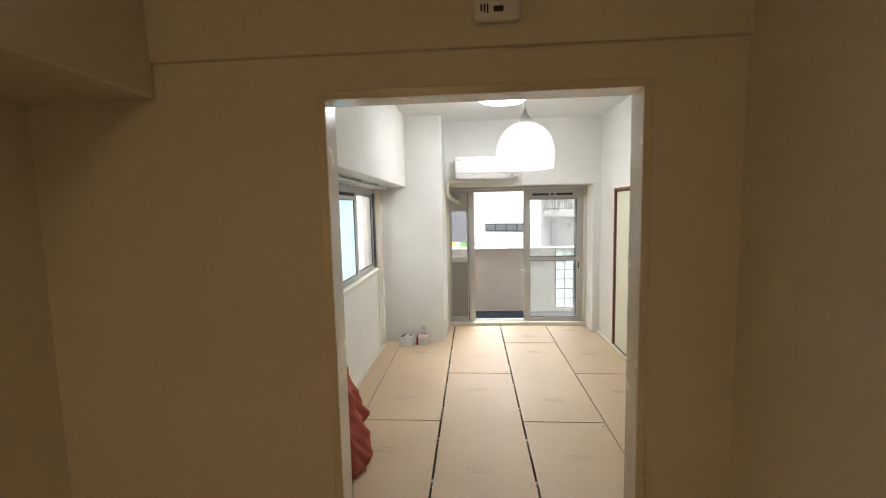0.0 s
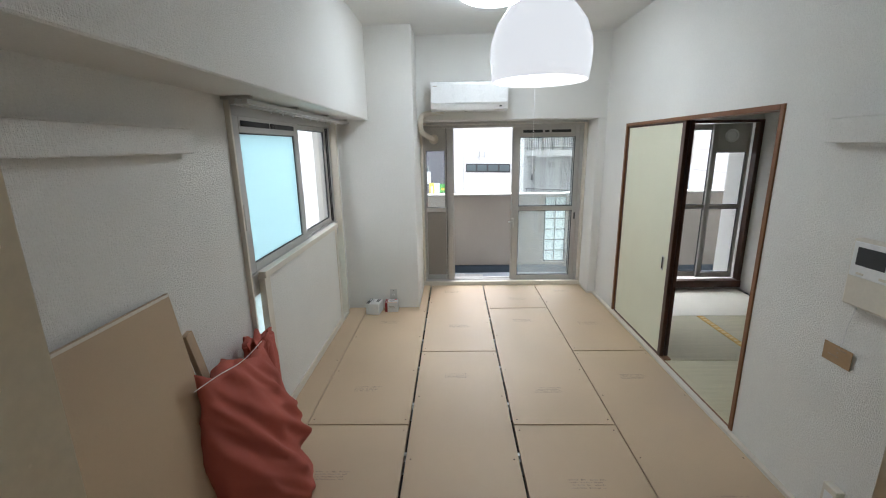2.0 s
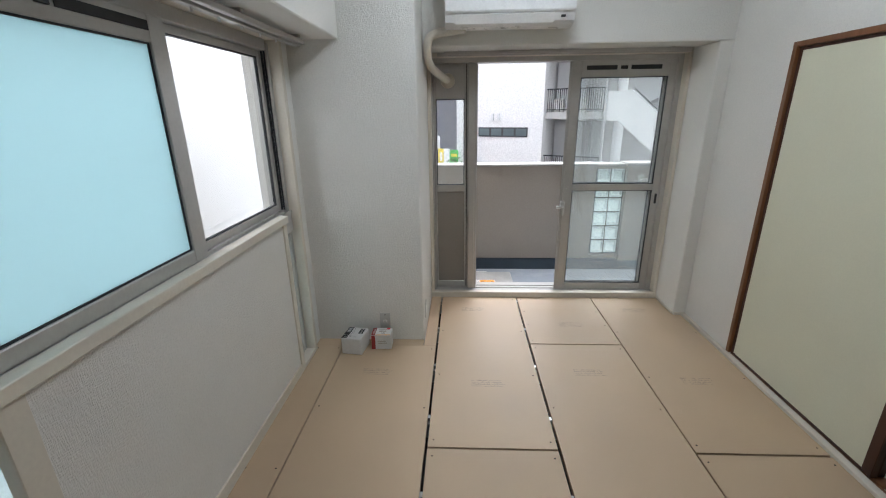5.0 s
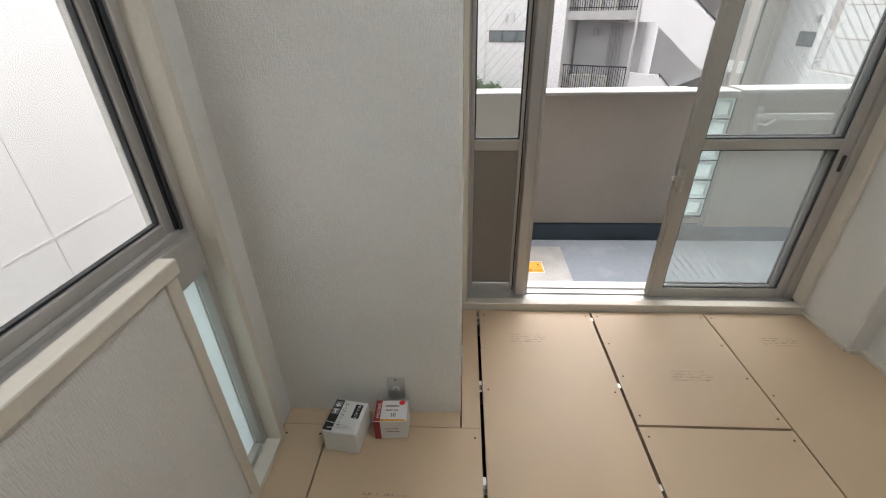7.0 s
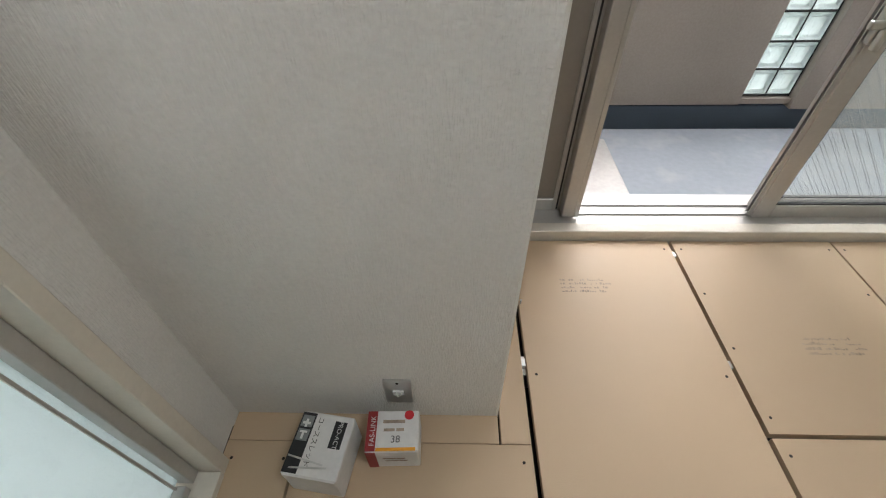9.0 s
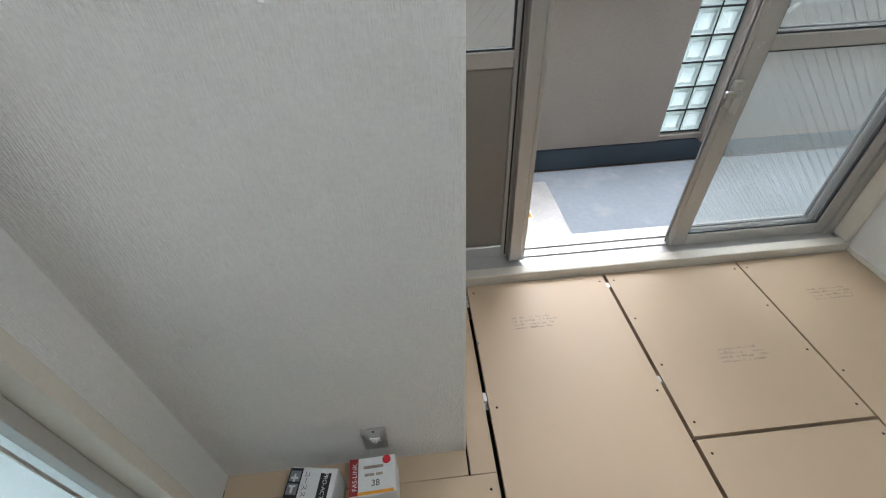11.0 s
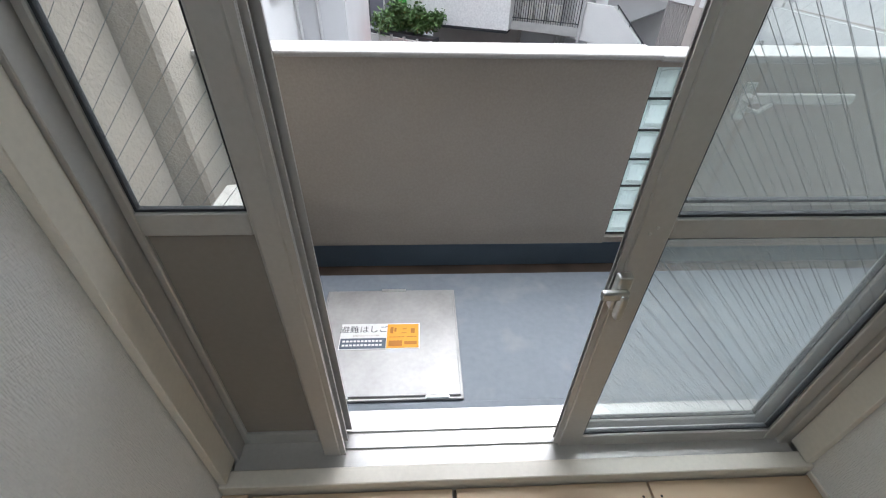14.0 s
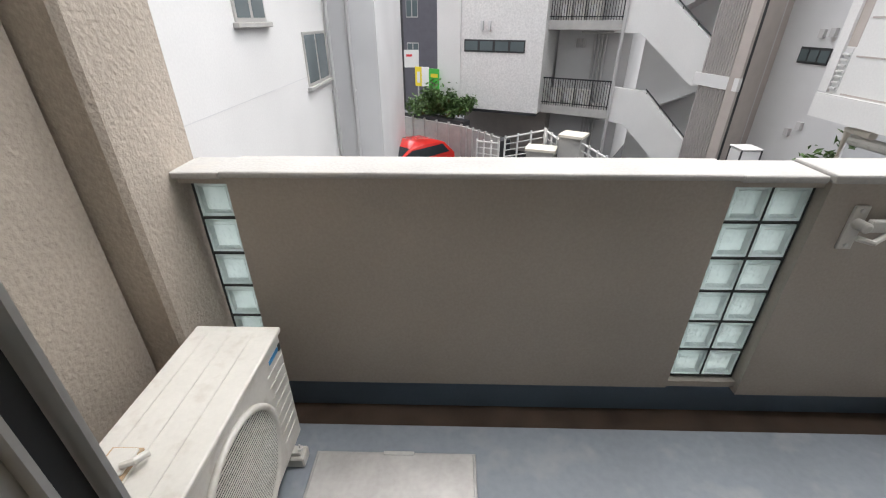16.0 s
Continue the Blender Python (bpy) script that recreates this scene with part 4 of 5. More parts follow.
# ---- screw cartons ----
CARD = mat("white_card", (0.72, 0.71, 0.69), 0.55, vary=0.03, scale=20)
BLACKP = mat("black_print", (0.02, 0.02, 0.022), 0.5)
REDP = mat("dark_red_print", (0.30, 0.03, 0.03), 0.5)
BRIGHT = mat("red_print", (0.65, 0.03, 0.04), 0.5)
ORANGE = mat("orange_label", (0.80, 0.36, 0.03), 0.5)


def lettering(text, size, m, material, parent, name="lettering"):
    """Flat letters from the built-in font, at the pose m, under a thing."""
    cu = bpy.data.curves.new(name, "FONT")
    cu.body, cu.size, cu.align_x, cu.align_y = text, size, "CENTER", "CENTER"
    tmp = bpy.data.objects.new(name, cu)
    me = bpy.data.meshes.new_from_object(tmp)
    bpy.data.objects.remove(tmp)
    org = ORG.get(parent.name, Vector((0, 0, 0)))
    me.transform(Matrix.Translation(-org) @ m)
    me.materials.clear()
    me.materials.append(material)
    ob = new(name, me)
    ob.parent = parent
    return ob


def carton(at, w_, d_, h_, turn, label):
    m = Matrix.Translation(at) @ Matrix.Rotation(radians(turn), 4, "Z")
    t = thing("screw_carton", at, label, "box", "screw cartons")
    part("carton", box((-w_ / 2, -d_ / 2, 0), (w_ / 2, d_ / 2, h_), 0.003, None, m), CARD, t)
    part("flap", box((-w_ / 2 + 0.004, -d_ / 2 - 0.0012, h_ * 0.78), (w_ / 2 - 0.004, -d_ / 2 - 0.0002, h_ - 0.003), 0, None, m), CARD, t)
    return t, m


c1, m1 = carton((-0.178, 5.462, 0.002), 0.135, 0.15, 0.115, -8, "white and black printed screw carton on the floor")
up = lambda m, x, y, z, a=0: m @ Matrix.Translation((x, y, z)) @ Matrix.Rotation(radians(a), 4, "Z")
part("black_band", box((-0.0665, -0.071, 0.1152), (-0.030, 0.071, 0.1157), 0, None, m1), BLACKP, c1)
part("black_side", box((-0.0680, -0.07, 0.004), (-0.0676, 0.07, 0.112), 0, None, m1), BLACKP, c1)
part("black_patch", box((0.022, -0.005, 0.1152), (0.052, 0.06, 0.1157), 0, None, m1), BLACKP, c1)
lettering("PRO-ACT", 0.016, up(m1, 0.037, 0.0275, 0.1160, -90), CARD, c1)
lettering("コーススレッド", 0.017, up(m1, -0.016, 0.005, 0.1160, -90), BLACKP, c1)
part("cross_mark", boxes(((-0.052, 0.035, 0.1158), (-0.046, 0.055, 0.1162)), ((-0.059, 0.042, 0.1158), (-0.039, 0.048, 0.1162))), CARD, c1).matrix_local = Matrix.Translation(-ORG[c1.name]) @ m1 @ Matrix.Translation(ORG[c1.name])
bars = bmesh.new()
for k in range(5):
    box((-0.06, -0.0738, 0.02 + 0.012 * k), (0.03 - 0.012 * (k % 3), -0.0732, 0.024 + 0.012 * k), 0, bars, m1)
part("small_print", bars, INK, c1)
for k in range(2):
    part("screw_picture", box((-0.06, -0.055 + 0.012 * k, 0.1158), (0.03, -0.051 + 0.012 * k, 0.1162), 0, None, m1 @ Matrix.Rotation(radians(7 - 14 * k), 4, "Z")), STEEL, c1)
for k in range(2):
    part("icon_tile", box((-0.063, 0.036 - 0.034 * k, 0.11572), (-0.034, 0.064 - 0.034 * k, 0.1159), 0, None, m1), PIPEGREY, c1, "grey rounded icon tile")
part("icon_bar", boxes(((-0.052, 0.006, 0.116), (-0.046, 0.026, 0.1162)), ((-0.058, 0.021, 0.116), (-0.040, 0.026, 0.11625)), ), CARD, c1).matrix_local = Matrix.Translation(-ORG[c1.name]) @ m1 @ Matrix.Translation(ORG[c1.name])
c2, m2 = carton((-0.006, 5.502, 0.002), 0.130, 0.10, 0.105, 2, "white screw carton with a dark red side band")
part("red_band", box((-0.0645, -0.049, 0.1052), (-0.040, 0.049, 0.1057), 0, None, m2), REDP, c2)
part("red_side", box((-0.0645, -0.0518, 0.003), (-0.040, -0.0512, 0.103), 0, None, m2), REDP, c2)
part("orange_edge", box((-0.039, -0.049, 0.1052), (0.0575, -0.041, 0.1057), 0, None, m2), ORANGE, c2)
part("red_mark", lathe([(0.012, 0.1052), (0.012, 0.1057)], (0.04, 0.038, 0), sides=20), BRIGHT, c2).matrix_local = Matrix.Translation(-ORG[c2.name]) @ m2 @ Matrix.Translation(ORG[c2.name])
lettering("FAS-LINK", 0.018, up(m2, -0.049, 0.0, 0.1060, 90), CARD, c2)
lettering("38", 0.024, up(m2, 0.008, -0.022, 0.1056), BLACKP, c2)
part("small_print", boxes(((-0.025, 0.018, 0.1052), (0.03, 0.026, 0.1056)), ((-0.022, -0.002, 0.1052), (0.005, 0.005, 0.1056)), ((0.009, -0.002, 0.1052), (0.028, 0.005, 0.1056))), INK, c2).matrix_local = Matrix.Translation(-ORG[c2.name]) @ m2 @ Matrix.Translation(ORG[c2.name])
part("small_print", boxes(((-0.025, -0.0518, 0.06), (0.03, -0.0512, 0.064)), ((-0.02, -0.0518, 0.045), (0.035, -0.0512, 0.049))), INK, c2).matrix_local = Matrix.Translation(-ORG[c2.name]) @ m2 @ Matrix.Translation(ORG[c2.name])

# ---- balcony things ----
OFFWHITE = mat("weathered_white_enamel", (0.56, 0.545, 0.50), 0.42, vary=0.05, scale=6, stain=(0.46, 0.43, 0.38))
STAINLESS = mat("worn_stainless", (0.39, 0.38, 0.365), 0.5, 0.7, vary=0.12, scale=5, grain=0.05, grain_scale=40)
ou = thing("outdoor_unit", (0.15, 7.15, -0.23), "off-white air conditioner outdoor unit with a round fan grille", "outdoor unit")
part("casing", box((0.0, 6.72, -0.155), (0.30, 7.475, 0.405), 0.010, seg=2), OFFWHITE, ou)
part("top_lid", box((-0.008, 6.712, 0.392), (0.309, 7.483, 0.414), 0.006, seg=2), OFFWHITE, ou)
for k in range(3):
    part("top_rib", box((0.05 + 0.085 * k, 6.76, 0.4142), (0.056 + 0.085 * k, 7.44, 0.417)), OFFWHITE, ou)
part("fan_ring", lathe([(0.252, 0.0), (0.252, 0.012), (0.240, 0.018), (0.228, 0.012), (0.228, 0.0)], (0.3005, 7.06, 0.105), "x", 56), OFFWHITE, ou, "", True)
# flat dark disc on the casing, painted shade for the depth behind the grille
part("fan_hollow", lathe([(0.228, 0.0030), (0.0, 0.0032)], (0.3005, 7.06, 0.105), "x", 48), ALU_DARK, ou)
gr = bmesh.new()
for k in range(-17, 18):
    zz = 0.0128 * k
    half = math.sqrt(max(0, 0.228 ** 2 - zz ** 2))
    if half > 0.02:
        box((0.3055, 7.06 - half, 0.105 + zz - 0.0025), (0.3075, 7.06 + half, 0.105 + zz + 0.0025), 0, gr)
part("grille", gr, OFFWHITE, ou, "fine white louvre grille")
for k in range(8):
    part("front_line", box((0.3002, 7.33, 0.30 - 0.05 * k), (0.3035, 7.46, 0.304 - 0.05 * k)), OFFWHITE, ou)
part("maker_mark", box((0.3002, 7.36, 0.335), (0.3025, 7.44, 0.352)), mat("blue_mark", (0.05, 0.25, 0.5), 0.4), ou, "small blue maker mark")
part("energy_mark", box((0.3002, 7.445, 0.325), (0.3025, 7.462, 0.355)), BLACKP, ou)
tape = part("taped_plate", box((0.045, 6.87, 0.4142), (0.135, 6.965, 0.424), 0.004), mat("tan_tape", (0.40, 0.29, 0.18), 0.7, vary=0.15, scale=20), ou, "yellowed taped plate")
part("clip", box((0.06, 6.88, 0.4242), (0.13, 6.955, 0.434), 0.003), OFFWHITE, tape)
part("clip_lever", tube([(0.12, 6.90, 0.44), (0.15, 6.91, 0.444), (0.165, 6.94, 0.436)], 0.010, 8), OFFWHITE, tape)
for yy in (6.80, 7.38):
    ft = part("foot", box((-0.03, yy - 0.035, -0.229), (0.345, yy + 0.035, -0.175), 0.006), OFFWHITE, ou, "white plastic foot block")
    part("foot_bracket", box((0.0, yy - 0.02, -0.175), (0.33, yy + 0.02, -0.157), 0.003), OFFWHITE, ft)
    part("bolt", lathe([(0.012, 0.0), (0.012, 0.012), (0.004, 0.012), (0.004, 0.03), (0, 0.03)], (0.325, yy, -0.157), sides=6), STEEL, ft)

hc = thing("escape_hatch", (0.72, 7.08, -0.23), "stainless steel escape ladder hatch in the balcony floor", "hatch")
part("rim", boxes(((0.378, 6.742, -0.2295), (1.064, 7.418, -0.214)), bevel=0.003), STAINLESS, hc)
lid = part("lid", box((0.39, 6.755, -0.2135), (1.052, 7.405, -0.203), 0.003), STAINLESS, hc)
for hx in (0.47, 0.90):
    part("hinge", tube([(hx, 6.748, -0.206), (hx + 0.10, 6.748, -0.206)], 0.009, 10), STEEL, hc)
part("grip", box((0.67, 7.395, -0.2028), (0.80, 7.412, -0.199), 0.001), STEEL, hc)
lx0, lx1, ly0, ly1, lz = 0.49, 0.875, 7.005, 7.165, -0.2026
part("label_plate", box((lx0, ly0, lz - 0.0003), (lx1, ly1, lz + 0.0004)), CARD, lid, "white warning label")
part("label_orange", box((0.715, ly0 + 0.006, lz + 0.0006), (lx1 - 0.006, ly1 - 0.006, lz + 0.0010)), ORANGE, lid, "orange half of the label")
part("label_grey", box((lx0 + 0.004, ly0 + 0.005, lz + 0.0006), (0.712, ly0 + 0.068, lz + 0.0010)), mat("slate_print", (0.10, 0.12, 0.15), 0.5), lid, "slate grey strip")
lettering("避難はしご", 0.047, Matrix.Translation((0.602, 7.125, lz + 0.0012)), BLACKP, lid)
lettering("EMERGENCY LADDER", 0.013, Matrix.Translation((0.615, 7.088, lz + 0.0012)), INK, lid)
pr = bmesh.new()
for k in range(2):
    for q in range(11):
        box((0.505 + 0.0175 * q, 7.025 + 0.024 * k, lz + 0.0012), (0.518 + 0.0175 * q, 7.036 + 0.024 * k, lz + 0.0015), 0, pr)
part("small_print", pr, CARD, lid)
pr = bmesh.new()
for a, b in (((0.73, 7.10), (0.745, 7.14)), ((0.75, 7.11), (0.76, 7.135)), ((0.785, 7.10), (0.81, 7.104)), ((0.79, 7.125), (0.81, 7.13)), ((0.83, 7.10), (0.85, 7.13)), ((0.725, 7.075), (0.80, 7.079)), ((0.81, 7.075), (0.86, 7.079)), ((0.725, 7.02), (0.79, 7.055)), ((0.80, 7.03), (0.86, 7.05))):
    box((*a, lz + 0.0012), (*b, lz + 0.0015), 0, pr)
part("pictogram", pr, mat("brown_print", (0.45, 0.17, 0.02), 0.6), lid)

am = thing("pole_holder", (2.5, 7.74, 0.65), "white enamelled laundry pole holder on the parapet", "pole holder")
part("plate", box((2.46, 7.738, 0.63), (2.52, 7.7495, 0.815), 0.006, seg=2), OFFWHITE, am)
part("pivot", lathe([(0.02, 0), (0.02, 0.05), (0.012, 0.055), (0, 0.055)], (2.49, 7.738, 0.745), "y", 20), OFFWHITE, am)
part("arm", box((2.50, 7.69, 0.725), (3.0, 7.715, 0.775), 0.008, seg=2), OFFWHITE, am)
part("lever", tube([(2.48, 7.70, 0.70), (2.53, 7.68, 0.69), (2.60, 7.70, 0.73)], 0.012, 8), OFFWHITE, am)
for zz in (0.65, 0.795):
    part("bolt", lathe([(0.009, 0), (0.009, 0.005), (0, 0.006)], (2.49, 7.738, zz), "y", 8), STEEL, am)

# ---- outside: neighbouring buildings round a sunken car park ----
PLASTER = mat("pale_plaster", (0.66, 0.65, 0.63), 0.85, vary=0.04, scale=0.6, grain=0.03, grain_scale=30)
STONE = mat("textured_panel", (0.68, 0.665, 0.645), 0.8, vary=0.03, scale=0.8, grain=0.10, grain_scale=14, bump=0.6, bump_scale=20)
GREYW = mat("grey_painted_concrete", (0.58, 0.575, 0.57), 0.8, vary=0.05, scale=0.7)
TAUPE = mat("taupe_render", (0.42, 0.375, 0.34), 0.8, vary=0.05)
CHARCOAL = mat("charcoal_cladding", (0.10, 0.095, 0.11), 0.6, vary=0.06)
PIPE = mat("grey_downpipe", (0.48, 0.47, 0.46), 0.45)
# real ironwork, and the near-black of the painted shade strips
IRON_SHADE = mat("dark_iron_and_shade", (0.03, 0.03, 0.032), 0.5)
ASPHALT = mat("asphalt", (0.055, 0.055, 0.057), 0.9, vary=0.12, scale=0.8, grain=0.2, grain_scale=60)
WIN = mat("dim_window_glass", (0.10, 0.125, 0.13), 0.08, vary=0.1, scale=1)
LEAF = mat("leaf_green", (0.065, 0.12, 0.03), 0.55, vary=0.35, scale=6)
GROUND = -4.2
solid("ground", boxes(((-300, -300, -4.5), (300, 300, GROUND))), ASPHALT, "grey asphalt ground of the car park and street", "ground", kind="structure")


def bearing(deg, dist, z=0.0):
    """A place by compass bearing and distance from the balcony door."""
    a = radians(deg)
    return Vector((0.95 + dist * math.sin(a), 6.25 + dist * math.cos(a), z))


def prism(p, q, depth, z0, z1, bm=None):
    """A wall block whose face runs from p to q, reaching back by depth."""
    bm = bm or bmesh.new()
    p, q = Vector((p[0], p[1], 0)), Vector((q[0], q[1], 0))
    n = Vector((-(q - p).y, (q - p).x, 0)).normalized() * depth
    lo = [bm.verts.new(v + Vector((0, 0, z0))) for v in (p, q, q + n, p + n)]
    hi = [bm.verts.new(v + Vector((0, 0, z1))) for v in (p, q, q + n, p + n)]
    bm.faces.new(lo[::-1]), bm.faces.new(hi)
    for k in range(4):
        bm.faces.new((lo[k], lo[(k + 1) % 4], hi[(k + 1) % 4], hi[k]))
    bmesh.ops.recalc_face_normals(bm, faces=bm.faces)
    return bm


def mix(p, q, s_):
    return p + (q - p) * s_


def face_window(parent, p, q, s0, s1, z0, z1, panes=2, frame=ALU_DARK, out=0.03):
    """A framed window lying in the face p-q between shares s0 and s1."""
    n = Vector((-(q - p).y, (q - p).x, 0)).normalized()
    a, b = mix(p, q, s0) - n * out, mix(p, q, s1) - n * out
    wd = part("window", prism(a, b, out * 0.6, z0, z1), frame, parent)
    for k in range(panes):
        u, v = mix(a, b, (k + 0.08) / panes) - n * 0.01, mix(a, b, (k + 0.92) / panes) - n * 0.01
        part("pane", prism(u, v, 0.006, z0 + 0.06, z1 - 0.06), WIN, wd)
    return wd


# white neighbour to the west
wb = thing("apartment_building", (-5, 8, GROUND), "white plastered neighbouring building with panel joints", "building")
part("wall", boxes(((-9, -8, GROUND), (-2.3, 18.3, 9.5))), PLASTER, wb)
part("corner_wall", boxes(((-8, 18.301, GROUND), (-1.05, 24, 9.5))), GREYW, wb)
part("roof", boxes(((-9.1, -8.1, 9.5), (-0.95, 24.1, 9.8))), CAP, wb)
jt = bmesh.new()
for zz in (-2.6, 0.28, 3.2, 6.1):
    box((-2.299, -8, zz), (-2.2965, 18.3, zz + 0.012), 0, jt)
for yy in (-4, -0.6, 2.6, 4.4, 6.6, 9.0):
    box((-2.299, yy, GROUND), (-2.2968, yy + 0.012, 9.5), 0, jt)
part("panel_joint", jt, GREYW, wb)
for y0, y1, z0, z1 in ((16.2, 17.9, 0.08, 1.17), (13.25, 14.4, 1.38, 2.55), (16.2, 17.9, 3.1, 4.2)):
    wd = part("window", box((-2.31, y0, z0), (-2.27, y1, z1)), ALU, wb)
    for k in range(2):
        part("pane", box((-2.272, y0 + 0.06 + k * (y1 - y0) / 2, z0 + 0.06), (-2.266, y0 - 0.05 + (k + 1) * (y1 - y0) / 2, z1 - 0.06)), WIN, wd)
    part("window_sill", box((-2.3, y0 - 0.08, z0 - 0.08), (-2.2, y1 + 0.08, z0 - 0.005), 0.01), CAP, wd)
for px, py in ((-2.22, 18.05), (-1.75, 18.24)):
    dpw = part("downpipe", tube([(px, py, GROUND), (px, py, 9.4)], 0.045, 10), PIPE, wb)
    for zz in (-2.4, -0.3, 1.8, 3.9):
        part("bracket", box((px - 0.06, py - 0.06, zz), (px + 0.06, py + 0.05, zz + 0.03), 0.004), PIPE, dpw)
dp = thing("rain_pipe", (-0.42, 8.1, GROUND), "white plastic rain pipe with collars beside the balcony", "pipe")
part("pipe", tube([(-0.42, 8.1, GROUND), (-0.42, 8.1, 3.0)], 0.05, 14), OFFWHITE, dp, "", True)
for zz in (-1.5, 0.2, 1.62):
    part("collar", box((-0.48, 8.04, zz), (-0.34, 8.16, zz + 0.03), 0.004), OFFWHITE, dp)

# panelled building with the strip window
sb = thing("office_building", (2, 26, GROUND), "pale textured panel building with a dark strip window", "building")
P0, P1 = bearing(-2.0, 19.9), bearing(10.8, 18.4)
part("wall", prism(P0, P1, 9, -2.05, 9.5), STONE, sb)
n_ = Vector((-(P1 - P0).y, (P1 - P0).x, 0)).normalized()
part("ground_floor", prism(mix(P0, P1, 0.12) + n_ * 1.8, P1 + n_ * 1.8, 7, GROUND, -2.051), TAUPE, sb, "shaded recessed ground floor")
part("side_wall", prism(P0 - n_ * 0.06, mix(P0, P1, 0.235) - n_ * 0.06, 0.05, -2.05, 9.5), PLASTER, sb)
face_window(sb, P0, P1, 0.27, 0.84, 0.20, 0.66, 4, IRON_SHADE)
for s_ in (0.43, 0.50):
    part("vent_hood", prism(mix(P0, P1, s_) - n_ * 0.14, mix(P0, P1, s_ + 0.022) - n_ * 0.14, 0.13, 1.0, 1.32), GREYW, sb)
# near-black strip standing in for the shade under the overhanging wall
part("dark_soffit", prism(mix(P0, P1, 0.35) - n_ * 0.01, mix(P0, P1, 0.99) - n_ * 0.01, 0.6, -2.16, -2.052), IRON_SHADE, sb)
part("roof", prism(P0 - n_ * 0.1, P1 - n_ * 0.1, 9.2, 9.5, 9.8), CAP, sb)

# open corridors and stair of the grey building
stb = thing("stair_building", (7, 25, GROUND), "grey apartment block with open corridors and an outside stair", "building")
Q0, Q1, Q2 = bearing(10.95, 18.9), bearing(19.3, 18.2), bearing(28.6, 16.6)
nq = Vector((-(Q1 - Q0).y, (Q1 - Q0).x, 0)).normalized()
ns = Vector((-(Q2 - Q1).y, (Q2 - Q1).x, 0)).normalized()
part("back_wall", prism(Q0 + nq * 1.7, Q1 + nq * 1.7 + (Q1 - Q0) * 0.05, 6, GROUND, 9.5), GREYW, stb)
part("stair_back_wall", prism(Q1 + ns * 1.6, Q2 + ns * 1.6, 6, GROUND, 9.5), GREYW, stb)
for zz in (-1.75, 1.35, 4.45, 7.55):
    part("corridor_slab", prism(Q0, Q1, 1.72, zz - 0.32, zz), CAP, stb)
    part("ceiling_pipe", tube([mix(Q0, Q1, 0.45) + nq * 0.5 + Vector((0, 0, zz - 0.40)), mix(Q0, Q1, 0.98) + nq * 0.3 + Vector((0, 0, zz - 0.40))], 0.045, 8), CAP, stb)
    rail = part("railing", prism(Q0, Q1, 0.05, zz + 1.02, zz + 1.07), IRON_SHADE, stb, "dark iron railing")
    part("bottom_rail", prism(Q0, Q1, 0.03, zz + 0.10, zz + 0.13), IRON_SHADE, rail)
    for k in range(29):
        part("baluster", prism(mix(Q0, Q1, (k + 0.2) / 29), mix(Q0, Q1, (k + 0.2) / 29 + (0.014 if k % 7 == 0 else 0.007)), 0.025, zz, zz + 1.02), IRON_SHADE, rail)
    for k in range(3):
        u = mix(Q0, Q1, 0.12 + 0.2 * k) + nq * 0.35
        un = part("condenser", prism(u, mix(Q0, Q1, 0.28 + 0.2 * k) + nq * 0.35, 0.28, zz + 0.001, zz + 0.62), OFFWHITE, stb, "white condenser unit")
        c = mix(Q0, Q1, 0.19 + 0.2 * k) + nq * 0.34
        part("fan_disc", lathe([(0.21, 0), (0.21, 0.02), (0.17, 0.02), (0.0, 0.005)], (c.x, c.y, zz + 0.32), "y", 20), GREYW, un)
for k in range(4):
    c = mix(Q0, Q1, 0.55 + 0.05 * k) + nq * 1.6
    part("riser_pipe", tube([(c.x, c.y, GROUND), (c.x, c.y, 9.4)], 0.05, 8), PIPE, stb)
part("downpipe", tube([(Q1.x, Q1.y - 0.1, GROUND), (Q1.x, Q1.y - 0.1, 9.4)], 0.06, 10), PIPE, stb)
for s_ in (0.30, 0.38):
    c = mix(Q0, Q1, s_) + nq * 1.62
    part("vent_hood", box((c.x - 0.07, c.y - 0.14, 0.35), (c.x + 0.07, c.y, 0.68), 0.02), PIPE, stb)


def flight(top):
    """A stair parapet: a corridor front, a band sloping down along Q1-Q2, and the half landing."""
    pts = [(-0.10, 0.87), (0.40, 0.87), (1.0, -0.62), (1.0, -1.50), (1.36, -1.50), (1.36, -1.85), (0.89, -1.88), (0.235, -0.40), (-0.10, -0.40)]
    bm = bmesh.new()
    a = [bm.verts.new(mix(Q1, Q2, s_) + Vector((0, 0, top + z_))) for s_, z_ in pts]
    b = [bm.verts.new(mix(Q1, Q2, s_) + ns * 0.15 + Vector((0, 0, top + z_))) for s_, z_ in pts]
    for k in range(len(a)):
        bm.faces.new((a[k], a[(k + 1) % len(a)], b[(k + 1) % len(a)], b[k]))
    bm.faces.new(a[::-1]), bm.faces.new(b)
    bmesh.ops.recalc_face_normals(bm, faces=bm.faces)
    return bm


